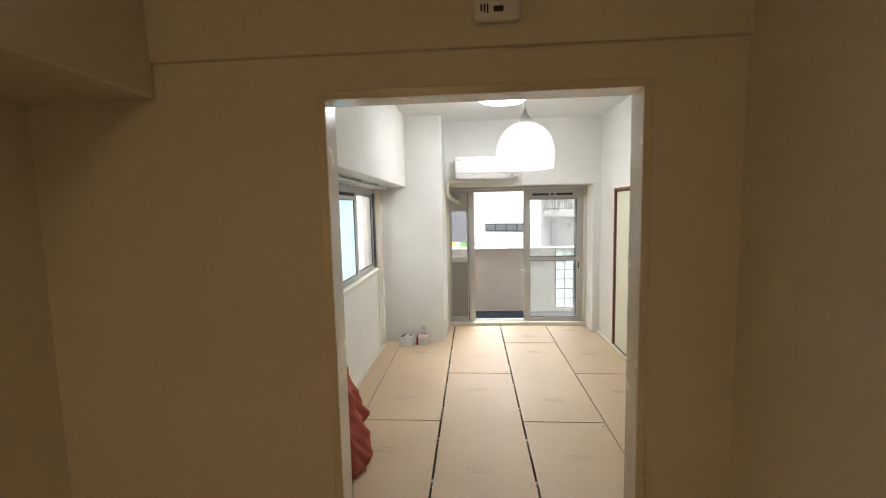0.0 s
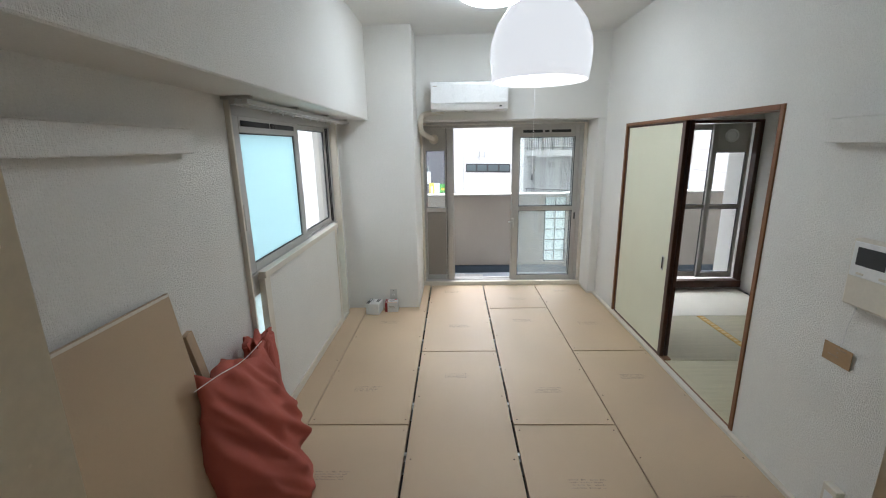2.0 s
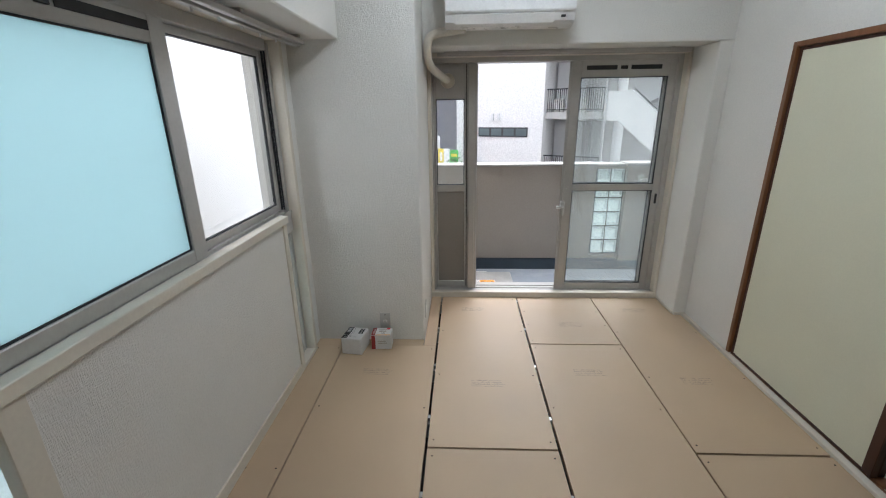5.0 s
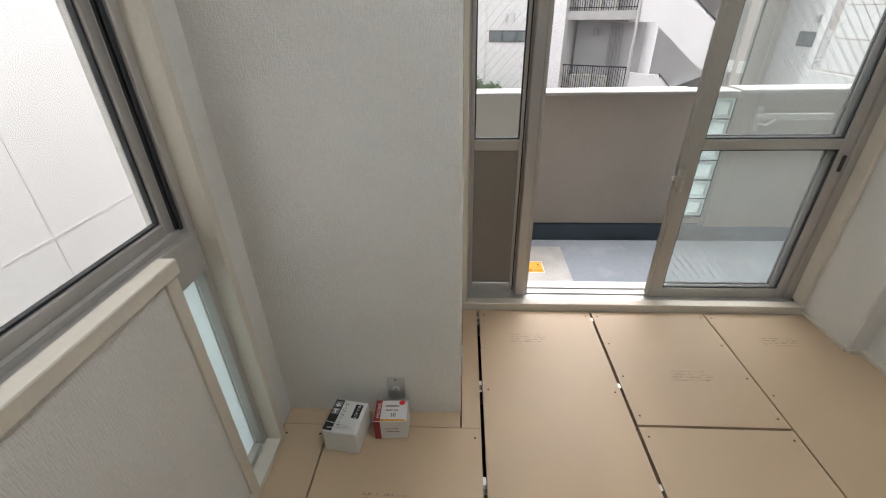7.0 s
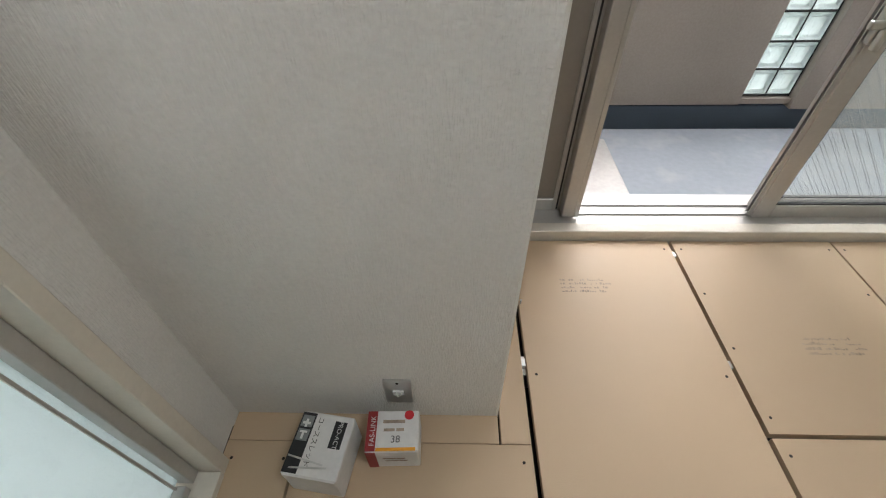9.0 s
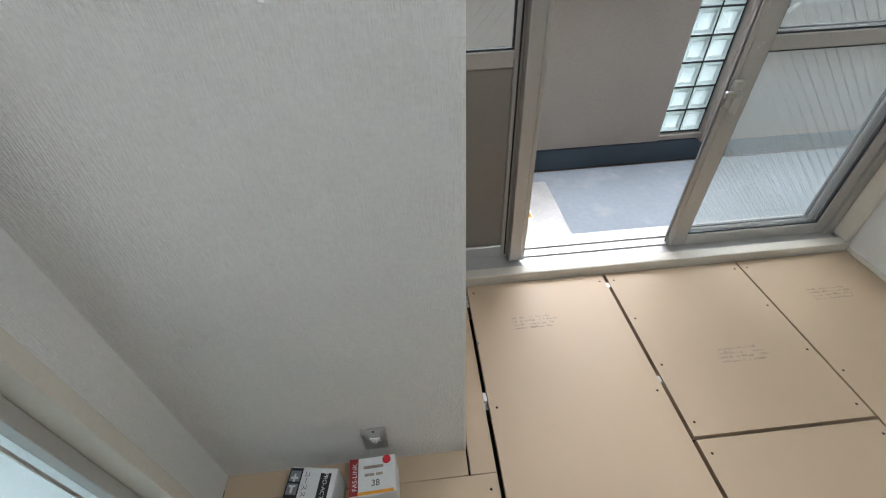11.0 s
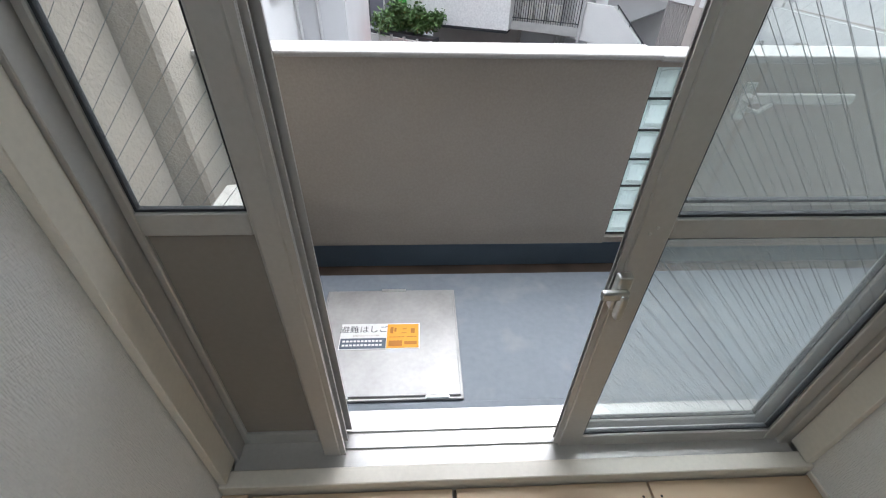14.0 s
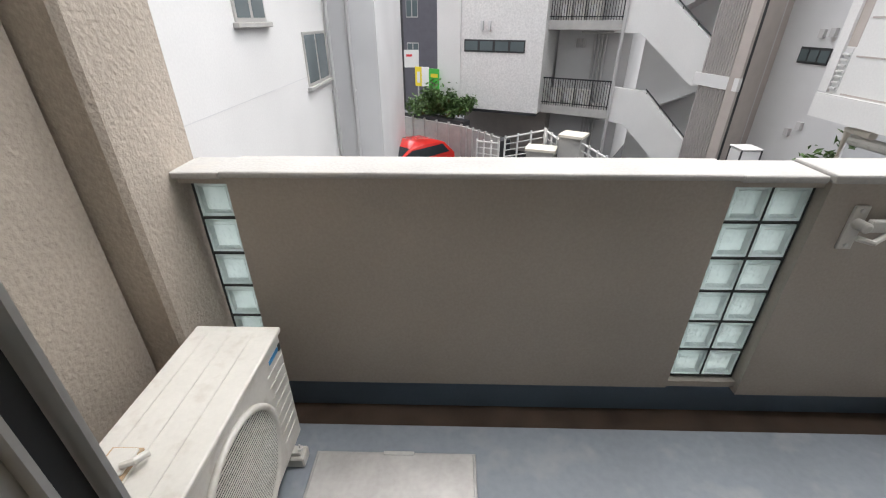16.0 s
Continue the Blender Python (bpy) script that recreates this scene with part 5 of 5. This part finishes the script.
for top in (-1.75, 1.35, 4.45, 7.55):
    f = part("stair_parapet", flight(top), PLASTER, stb, "pale stair parapet")
    hb = bmesh.new()
    ends = [mix(Q1, Q2, s_) + ns * 0.07 + Vector((0, 0, top + z_)) for s_, z_ in ((0.42, 0.93), (0.99, -0.50))]
    tube(ends, 0.022, 6, hb)
    for s_ in (0.03, 0.35, 0.68, 0.97):
        c = mix(ends[0], ends[1], s_)
        tube([c, c - Vector((0, 0, 0.13))], 0.015, 5, hb)
    part("handrail", hb, IRON_SHADE, f)
    back = bmesh.new()
    va = [mix(Q1, Q2, s_) + ns * 1.55 + Vector((0, 0, top + z_)) for s_, z_ in ((1.0, -1.55), (0.1, -3.0), (0.1, -3.35), (1.0, -1.9))]
    fa, fb_ = [back.verts.new(v) for v in va], [back.verts.new(v - ns * 0.7) for v in va]
    for k in range(4):
        back.faces.new((fa[k], fa[(k + 1) % 4], fb_[(k + 1) % 4], fb_[k]))
    back.faces.new(fa[::-1]), back.faces.new(fb_)
    bmesh.ops.recalc_face_normals(back, faces=back.faces)
    part("return_flight", back, GREYW, f)
S0, S1 = bearing(28.7, 16.2), bearing(32.0, 15.2)
nsl = Vector((-(S1 - S0).y, (S1 - S0).x, 0)).normalized()
SLAT = mat("grey_brown_slat", (0.38, 0.35, 0.33), 0.6)
for k in range(-2, 14):
    part("slat", prism(mix(S0, S1, k / 14), mix(S0, S1, (k + 0.58) / 14), 0.06, GROUND, 9.5), SLAT, stb)
# near-black sheet standing in for the shade between the slats
part("slat_backing", prism(mix(S0, S1, -0.12) + nsl * 0.1, mix(S0, S1, 0.97) + nsl * 0.1, 0.1, GROUND, 9.5), IRON_SHADE, stb)
for zz in (-3.53, -0.43, 2.67, 5.77):
    part("band", prism(mix(S0, S1, -0.3) - nsl * 0.05, mix(S0, S1, 1.03) - nsl * 0.05, 0.1, zz, zz + 0.35), PLASTER, stb)
T1, T2 = bearing(34.4, 16.6), bearing(42.5, 14.2)
part("return_wall", prism(S1, T1, 0.3, GROUND, 9.5), TAUPE, stb)
part("end_wall", prism(T1, T2, 6, GROUND, 9.5), GREYW, stb)
face_window(stb, T1, T2, 0.26, 0.56, 0.34, 0.74, 3, IRON_SHADE)
nt = Vector((-(T2 - T1).y, (T2 - T1).x, 0)).normalized()
for s_, zz in ((0.41, 0.97), (0.51, 1.0), (0.43, -1.5), (0.53, -1.27)):
    part("vent_hood", prism(mix(T1, T2, s_) - nt * 0.12, mix(T1, T2, s_ + 0.04) - nt * 0.10, 0.10, zz, zz + 0.2), PIPE, stb)
part("downpipe", tube([mix(S1, T1, 0.85) - nt * 0.15 + Vector((0, 0, GROUND)), mix(S1, T1, 0.85) - nt * 0.15 + Vector((0, 0, 9.4))], 0.08, 10), PIPE, stb)
part("roof", prism(Q0, T2, 7, 9.51, 9.8), CAP, stb)

# near white building to the east
eb = thing("clad_building", (9, 14, GROUND), "white panel-clad building overhanging on a post", "building")
E0, E1 = bearing(39.5, 10.5), bearing(62, 7.6)
ne = Vector((-(E1 - E0).y, (E1 - E0).x, 0)).normalized()
part("wall", prism(E0, E1, 5, -0.15, 9.5), PLASTER, eb)
for zz in (0.255, 0.85, 1.42, 2.55, 3.5, 4.4):
    part("panel_joint", prism(mix(E0, E1, 0.06) - ne * 0.006, E1 - ne * 0.006, 0.01, zz, zz + 0.025), TAUPE, eb)
part("corner_trim", prism(mix(E0, E1, -0.04) - ne * 0.05, mix(E0, E1, 0.003) - ne * 0.05, 0.3, 0.27, 9.4), PLASTER, eb)
part("recess", prism(mix(E0, E1, 0.004) - ne * 0.004, mix(E0, E1, 0.045) - ne * 0.004, 0.01, 1.0, 9.4), TAUPE, eb, "brown recessed strip")
lv = part("louvre", prism(mix(E0, E1, 0.004) - ne * 0.01, mix(E0, E1, 0.038) - ne * 0.01, 0.015, 0.29, 0.98), GREYW, eb, "pale louvre")
for k in range(7):
    part("slat", prism(mix(E0, E1, 0.007) - ne * 0.05, mix(E0, E1, 0.035) - ne * 0.05, 0.035, 0.33 + 0.09 * k, 0.36 + 0.09 * k), PLASTER, lv)
part("sill_band", prism(mix(E0, E1, -0.04) - ne * 0.06, E1 - ne * 0.06, 0.05, -0.17, 0.24), PLASTER, eb)
part("duct", tube([mix(E0, E1, 0.10) + ne * 0.25 + Vector((0, 0, -1.1)), mix(E0, E1, 0.10) + ne * 0.25 + Vector((0, 0, -0.30)), mix(E0, E1, 0.22) + ne * 0.2 + Vector((0, 0, -0.28))], 0.07, 10), CREAM, eb)
part("post", prism(mix(E0, E1, 0.2) + ne * 0.8, mix(E0, E1, 0.32) + ne * 0.8, 0.6, GROUND, -0.151), TAUPE, eb)
part("underside_pipe", tube([mix(E0, E1, 0.12) + ne * 0.3 + Vector((0, 0, -0.45)), mix(E0, E1, 0.7) + ne * 0.3 + Vector((0, 0, -0.4))], 0.09, 10), OFFWHITE, eb)
part("roof", prism(E0 - ne * 0.1, E1 - ne * 0.1, 5.2, 9.5, 9.8), CAP, eb)

# charcoal building down the street
gb = thing("charcoal_building", (-2.5, 40, GROUND), "charcoal clad building with white framed windows", "building")
G0, G1 = bearing(-6.4, 31), bearing(-1.2, 30)
part("wall", prism(G0, G1, 8, GROUND, 11), CHARCOAL, gb)
part("roof", prism(G0, G1, 8, 11.001, 11.3), CAP, gb)
for zz in (-1.0, 1.45, 3.9):
    face_window(gb, G0, G1, 0.13, 0.40, zz, zz + 1.02, 2, CAP)
fb = thing("distant_house", (-8, 62, GROUND), "pale distant house behind the trees", "building")
part("wall", boxes(((-16, 60, GROUND), (-4.6, 70, 9))), PLASTER, fb)
part("roof", boxes(((-16.2, 59.8, 9), (-4.4, 70, 9.4))), GREYW, fb)
for zz in (-1, 2, 5):
    part("window", boxes(((-7.5, 59.95, zz), (-6, 59.999, zz + 1.3))), WIN, fb)


def leaves(centre, size, count, seedling, leaf=0.09):
    """Many small tilted leaves in an uneven cloud."""
    rnd = random.Random(seedling)
    bm = bmesh.new()
    clumps = [(Vector((rnd.gauss(0, 0.42) * size[0], rnd.gauss(0, 0.42) * size[1], rnd.gauss(0, 0.40) * size[2])), rnd.uniform(0.16, 0.36)) for _ in range(34)]
    for _ in range(count):
        c, r = rnd.choice(clumps)
        p = Vector(centre) + c + Vector((rnd.gauss(0, r), rnd.gauss(0, r), rnd.gauss(0, r))) * min(size)
        q = Euler((rnd.uniform(-1, 1), rnd.uniform(-1, 1), rnd.uniform(0, 6.3))).to_matrix()
        l_ = leaf * rnd.uniform(0.6, 1.4)
        bm.faces.new([bm.verts.new(p + q @ Vector(v)) for v in ((-l_, 0, 0), (0, -l_ * 0.45, 0.02), (l_, 0, 0), (0, l_ * 0.45, 0.02))])
    return bm


def shrub(at, size, count, seedling, label, leaf=0.09, name="shrub"):
    t = thing(name, at, label, "tree" if name == "tree" else "shrub")
    base, top = Vector(at), Vector(at) + Vector((0, 0, size[2] * 1.2))
    part("trunk", tube([base, mix(base, top, 0.5) + Vector((0.05, 0, 0)), top], [0.09 * size[2], 0.06 * size[2], 0.02], 8), BROWN, t)
    rnd = random.Random(seedling)
    for k in range(5):
        s_ = mix(base, top, 0.35 + 0.1 * k)
        part("limb", tube([s_, s_ + Vector((rnd.uniform(-0.6, 0.6) * size[0], rnd.uniform(-0.5, 0.5) * size[1], 0.4 * size[2]))], [0.03 * size[2], 0.01], 6), BROWN, t)
    tagged(part("crown", leaves(top, size, count, seedling, leaf), LEAF, t, "loose green foliage"), kind="stuff")


B0, B1, B2 = bearing(-9.6, 20.6), bearing(1.0, 17.5), bearing(6.0, 15.7)
rw = thing("retaining_wall", (0, 24, GROUND), "white concrete panel wall with posts along the car park", "wall")
for u, v, count in ((B0, B1, 7), (B1, B2, 6)):
    nn = Vector((-(v - u).y, (v - u).x, 0)).normalized()
    for k in range(count):
        part("panel", prism(mix(u, v, k / count), mix(u, v, (k + 0.97) / count), 0.12, GROUND, -2.45), CAP, rw)
        part("post", prism(mix(u, v, k / count) - nn * 0.05, mix(u, v, (k + 0.08) / count) - nn * 0.05, 0.12, GROUND, -2.36), CAP, rw)
    part("planter_edge", prism(u + nn * 0.13, v + nn * 0.13, 0.5, GROUND, -2.30 if v is B1 else -2.6), IRON_SHADE, rw)
shrub(tuple(bearing(-2.8, 19.2, -2.55)), (0.9, 0.6, 0.55), 2600, 5, "green feathery shrub in the planter", 0.10)
shrub(tuple(bearing(0.6, 18.6, -2.3)), (0.7, 0.5, 0.40), 1500, 6, "green feathery shrub in the planter", 0.10)
shrub(tuple(bearing(-7.3, 38, GROUND)), (1.3, 1.2, 3.4), 3500, 7, "slim green street tree", 0.20, "tree")
shrub(tuple(bearing(41.5, 10.9, -2.0)), (0.5, 0.5, 0.5), 700, 8, "green shrub below the overhang", 0.08)

sg = thing("street_sign", tuple(bearing(-3.6, 20.2, GROUND)), "yellow and green printed street sign on posts", "sign")
U0, U1 = bearing(-4.9, 20.2), bearing(-1.9, 19.6)
SIGNY, SIGNG = mat("sign_yellow", (0.75, 0.58, 0.03), 0.5), mat("sign_green", (0.06, 0.42, 0.05), 0.5)
part("panel", prism(U0, mix(U0, U1, 0.28), 0.04, -1.25, -0.45), SIGNY, sg, "yellow panel")
part("panel", prism(mix(U0, U1, 0.28), mix(U0, U1, 0.58), 0.04, -1.25, -0.45), CARD, sg, "white panel")
part("panel", prism(mix(U0, U1, 0.58), U1, 0.04, -1.38, -0.50), SIGNG, sg, "green panel")
part("print", prism(mix(U0, U1, 0.66) - Vector((0, 0.02, 0)), mix(U0, U1, 0.94) - Vector((0, 0.02, 0)), 0.015, -0.85, -0.70), SIGNY, sg)
part("print", prism(mix(U0, U1, 0.08) - Vector((0, 0.02, 0)), mix(U0, U1, 0.2) - Vector((0, 0.02, 0)), 0.015, -1.1, -0.65), CARD, sg)
for s_ in (0.12, 0.72):
    c = mix(U0, U1, s_) + Vector((0, 0.08, 0))
    part("post", tube([(c.x, c.y, GROUND), (c.x, c.y, -0.5)], 0.035, 8), CAP, sg)
s2 = thing("notice_board", tuple(bearing(-5.4, 23, GROUND)), "white printed notice board on a pole", "sign")
V0, V1 = bearing(-6.2, 23), bearing(-4.4, 23)
part("panel", prism(V0, V1, 0.04, -0.75, 0.05), CARD, s2)
part("print", prism(mix(V0, V1, 0.15) - Vector((0, 0.02, 0)), mix(V0, V1, 0.55) - Vector((0, 0.02, 0)), 0.015, -0.25, -0.15), BRIGHT, s2)
part("pole", tube([bearing(-6.3, 23.1, GROUND), bearing(-6.3, 23.1, 3.5)], 0.06, 8), IRON_SHADE, s2)

# red car
RED = mat("red_car_paint", (0.55, 0.025, 0.02), 0.18, vary=0.01, grain=0)
TYRE = mat("tyre_rubber", (0.02, 0.02, 0.02), 0.8)
CG = mat("car_glass", (0.02, 0.025, 0.03), 0.04)


def car(at, turn):
    m = Matrix.Translation(at) @ Matrix.Rotation(radians(turn), 4, "Z")
    t = thing("car", at, "parked red hatchback car", "car")

    def shell(profile, half, taper, name, material, label=""):
        bm = bmesh.new()
        a = [bm.verts.new((x, -half + (taper if z > 0.95 else 0), z)) for x, z in profile]
        b = [bm.verts.new((x, half - (taper if z > 0.95 else 0), z)) for x, z in profile]
        for k in range(len(a)):
            bm.faces.new((a[k], a[(k + 1) % len(a)], b[(k + 1) % len(a)], b[k]))
        bm.faces.new(a[::-1]), bm.faces.new(b)
        bmesh.ops.recalc_face_normals(bm, faces=bm.faces)
        bmesh.ops.bevel(bm, geom=list(bm.edges), offset=0.03, segments=2, affect="EDGES", profile=0.5)
        bmesh.ops.transform(bm, matrix=m, verts=bm.verts)
        return part(name, bm, material, t, label, True)

    shell([(-2.0, 0.25), (-2.05, 0.6), (-1.9, 0.85), (-1.0, 0.98), (-0.2, 1.42), (0.5, 1.5), (1.5, 1.42), (1.95, 0.95), (2.02, 0.5), (1.95, 0.25)], 0.85, 0.13, "body", RED)
    for side in (-1, 1):
        bm = bmesh.new()
        y = side * 0.745
        vs = [bm.verts.new((x, y + (side * 0.06 if z < 1.1 else 0), z)) for x, z in ((-0.85, 1.02), (-0.15, 1.37), (1.4, 1.36), (1.7, 1.02))]
        bm.faces.new(vs)
        r = bmesh.ops.extrude_face_region(bm, geom=list(bm.faces))
        bmesh.ops.translate(bm, vec=(0, -side * 0.09, 0), verts=[v for v in r["geom"] if isinstance(v, bmesh.types.BMVert)])
        bmesh.ops.transform(bm, matrix=m, verts=bm.verts)
        part("side_window", bm, CG, t, "dark side glass")
    part("windscreen", box((-0.5, -0.62, -0.012), (0.43, 0.62, 0.012), 0.005, None, m @ Matrix.Translation((-0.585, 0, 1.225)) @ Matrix.Rotation(radians(-29), 4, "Y")), CG, t, "dark windscreen")
    for x in (-1.3, 1.25):
        for y in (-0.80, 0.80):
            wh = part("wheel", lathe([(0.30, -0.09), (0.32, -0.05), (0.32, 0.05), (0.30, 0.09)], m @ Vector((x, y, 0.322)), "y", 20), TYRE, t)
            part("rim", lathe([(0.19, -0.105), (0.19, 0.105)], m @ Vector((x, y, 0.322)), "y", 16), STEEL, wh)
    for y in (-0.6, 0.6):
        part("headlight", box((-2.06, y - 0.18, 0.62), (-1.9, y + 0.18, 0.76), 0.03, None, m), CARD, t)


car(tuple(bearing(-6.9, 15.9, GROUND)), 46)

# white gates, pale box and lantern below the balcony
gt = thing("folding_gate", tuple(bearing(8, 13.5, GROUND)), "white steel gate leaves beside the car park", "gate")
for d0, d1, r0, r1, za, zb in ((3.2, 6.2, 14.2, 13.4, -2.2, -2.05), (7.0, 12.1, 13.5, 12.8, -1.9, -1.45), (12.3, 14.5, 12.9, 12.7, -1.5, -1.75), (16.8, 20.2, 12.4, 12.0, -1.65, -1.9)):
    u, v = bearing(d0, r0), bearing(d1, r1)
    lf = part("leaf", tube([u + Vector((0, 0, za)), v + Vector((0, 0, zb))], 0.03, 6), PLASTER, gt, "white tubular gate leaf")
    for dz in (0.2, 0.4, 0.6, 0.8, 1.0, 1.3):
        part("rail", tube([u + Vector((0, 0, za - dz)), v + Vector((0, 0, zb - dz))], 0.016, 5), PLASTER, lf)
    for k in range(4):
        c, zt = mix(u, v, k / 3), za + (zb - za) * k / 3
        part("post", tube([(c.x, c.y, GROUND), (c.x, c.y, zt + 0.07)], 0.03, 6), PLASTER, lf)
ub = thing("utility_cabinet", tuple(bearing(15.3, 12.4, GROUND)), "pale cream utility cabinet with a sloping lid", "cabinet")
part("body", prism(bearing(14.0, 12.4), bearing(16.7, 12.2), 0.5, GROUND, -1.5), CAP, ub)
part("lid", prism(bearing(13.8, 12.3), bearing(16.9, 12.1), 0.65, -1.499, -1.43), CREAM, ub)
lb = thing("low_cabinet", tuple(bearing(11.8, 12.2, GROUND)), "low pale cream cabinet beside the gate", "cabinet")
part("body", prism(bearing(9.9, 12.2), bearing(13.5, 12.1), 0.45, GROUND, -1.9), CAP, lb)
part("lid", prism(bearing(9.7, 12.1), bearing(13.7, 12.0), 0.6, -1.899, -1.83), CREAM, lb)
ln = thing("lantern", tuple(bearing(34.6, 8.0, GROUND)), "square black-framed lantern on a post", "lamp")
LC = bearing(34.6, 8.0)
part("post", tube([(LC.x, LC.y, GROUND), (LC.x, LC.y, -0.68)], 0.05, 10), IRON_SHADE, ln)
part("glass_box", box((LC.x - 0.15, LC.y - 0.15, -0.68), (LC.x + 0.15, LC.y + 0.15, -0.36), 0.01), GREYW, ln, "pale lantern glass")
for dx in (-0.16, 0.14):
    for dy in (-0.16, 0.14):
        part("frame", box((LC.x + dx, LC.y + dy, -0.69), (LC.x + dx + 0.02, LC.y + dy + 0.02, -0.35)), IRON_SHADE, ln)
part("lid", box((LC.x - 0.165, LC.y - 0.165, -0.349), (LC.x + 0.165, LC.y + 0.165, -0.325), 0.006), PIPE, ln)
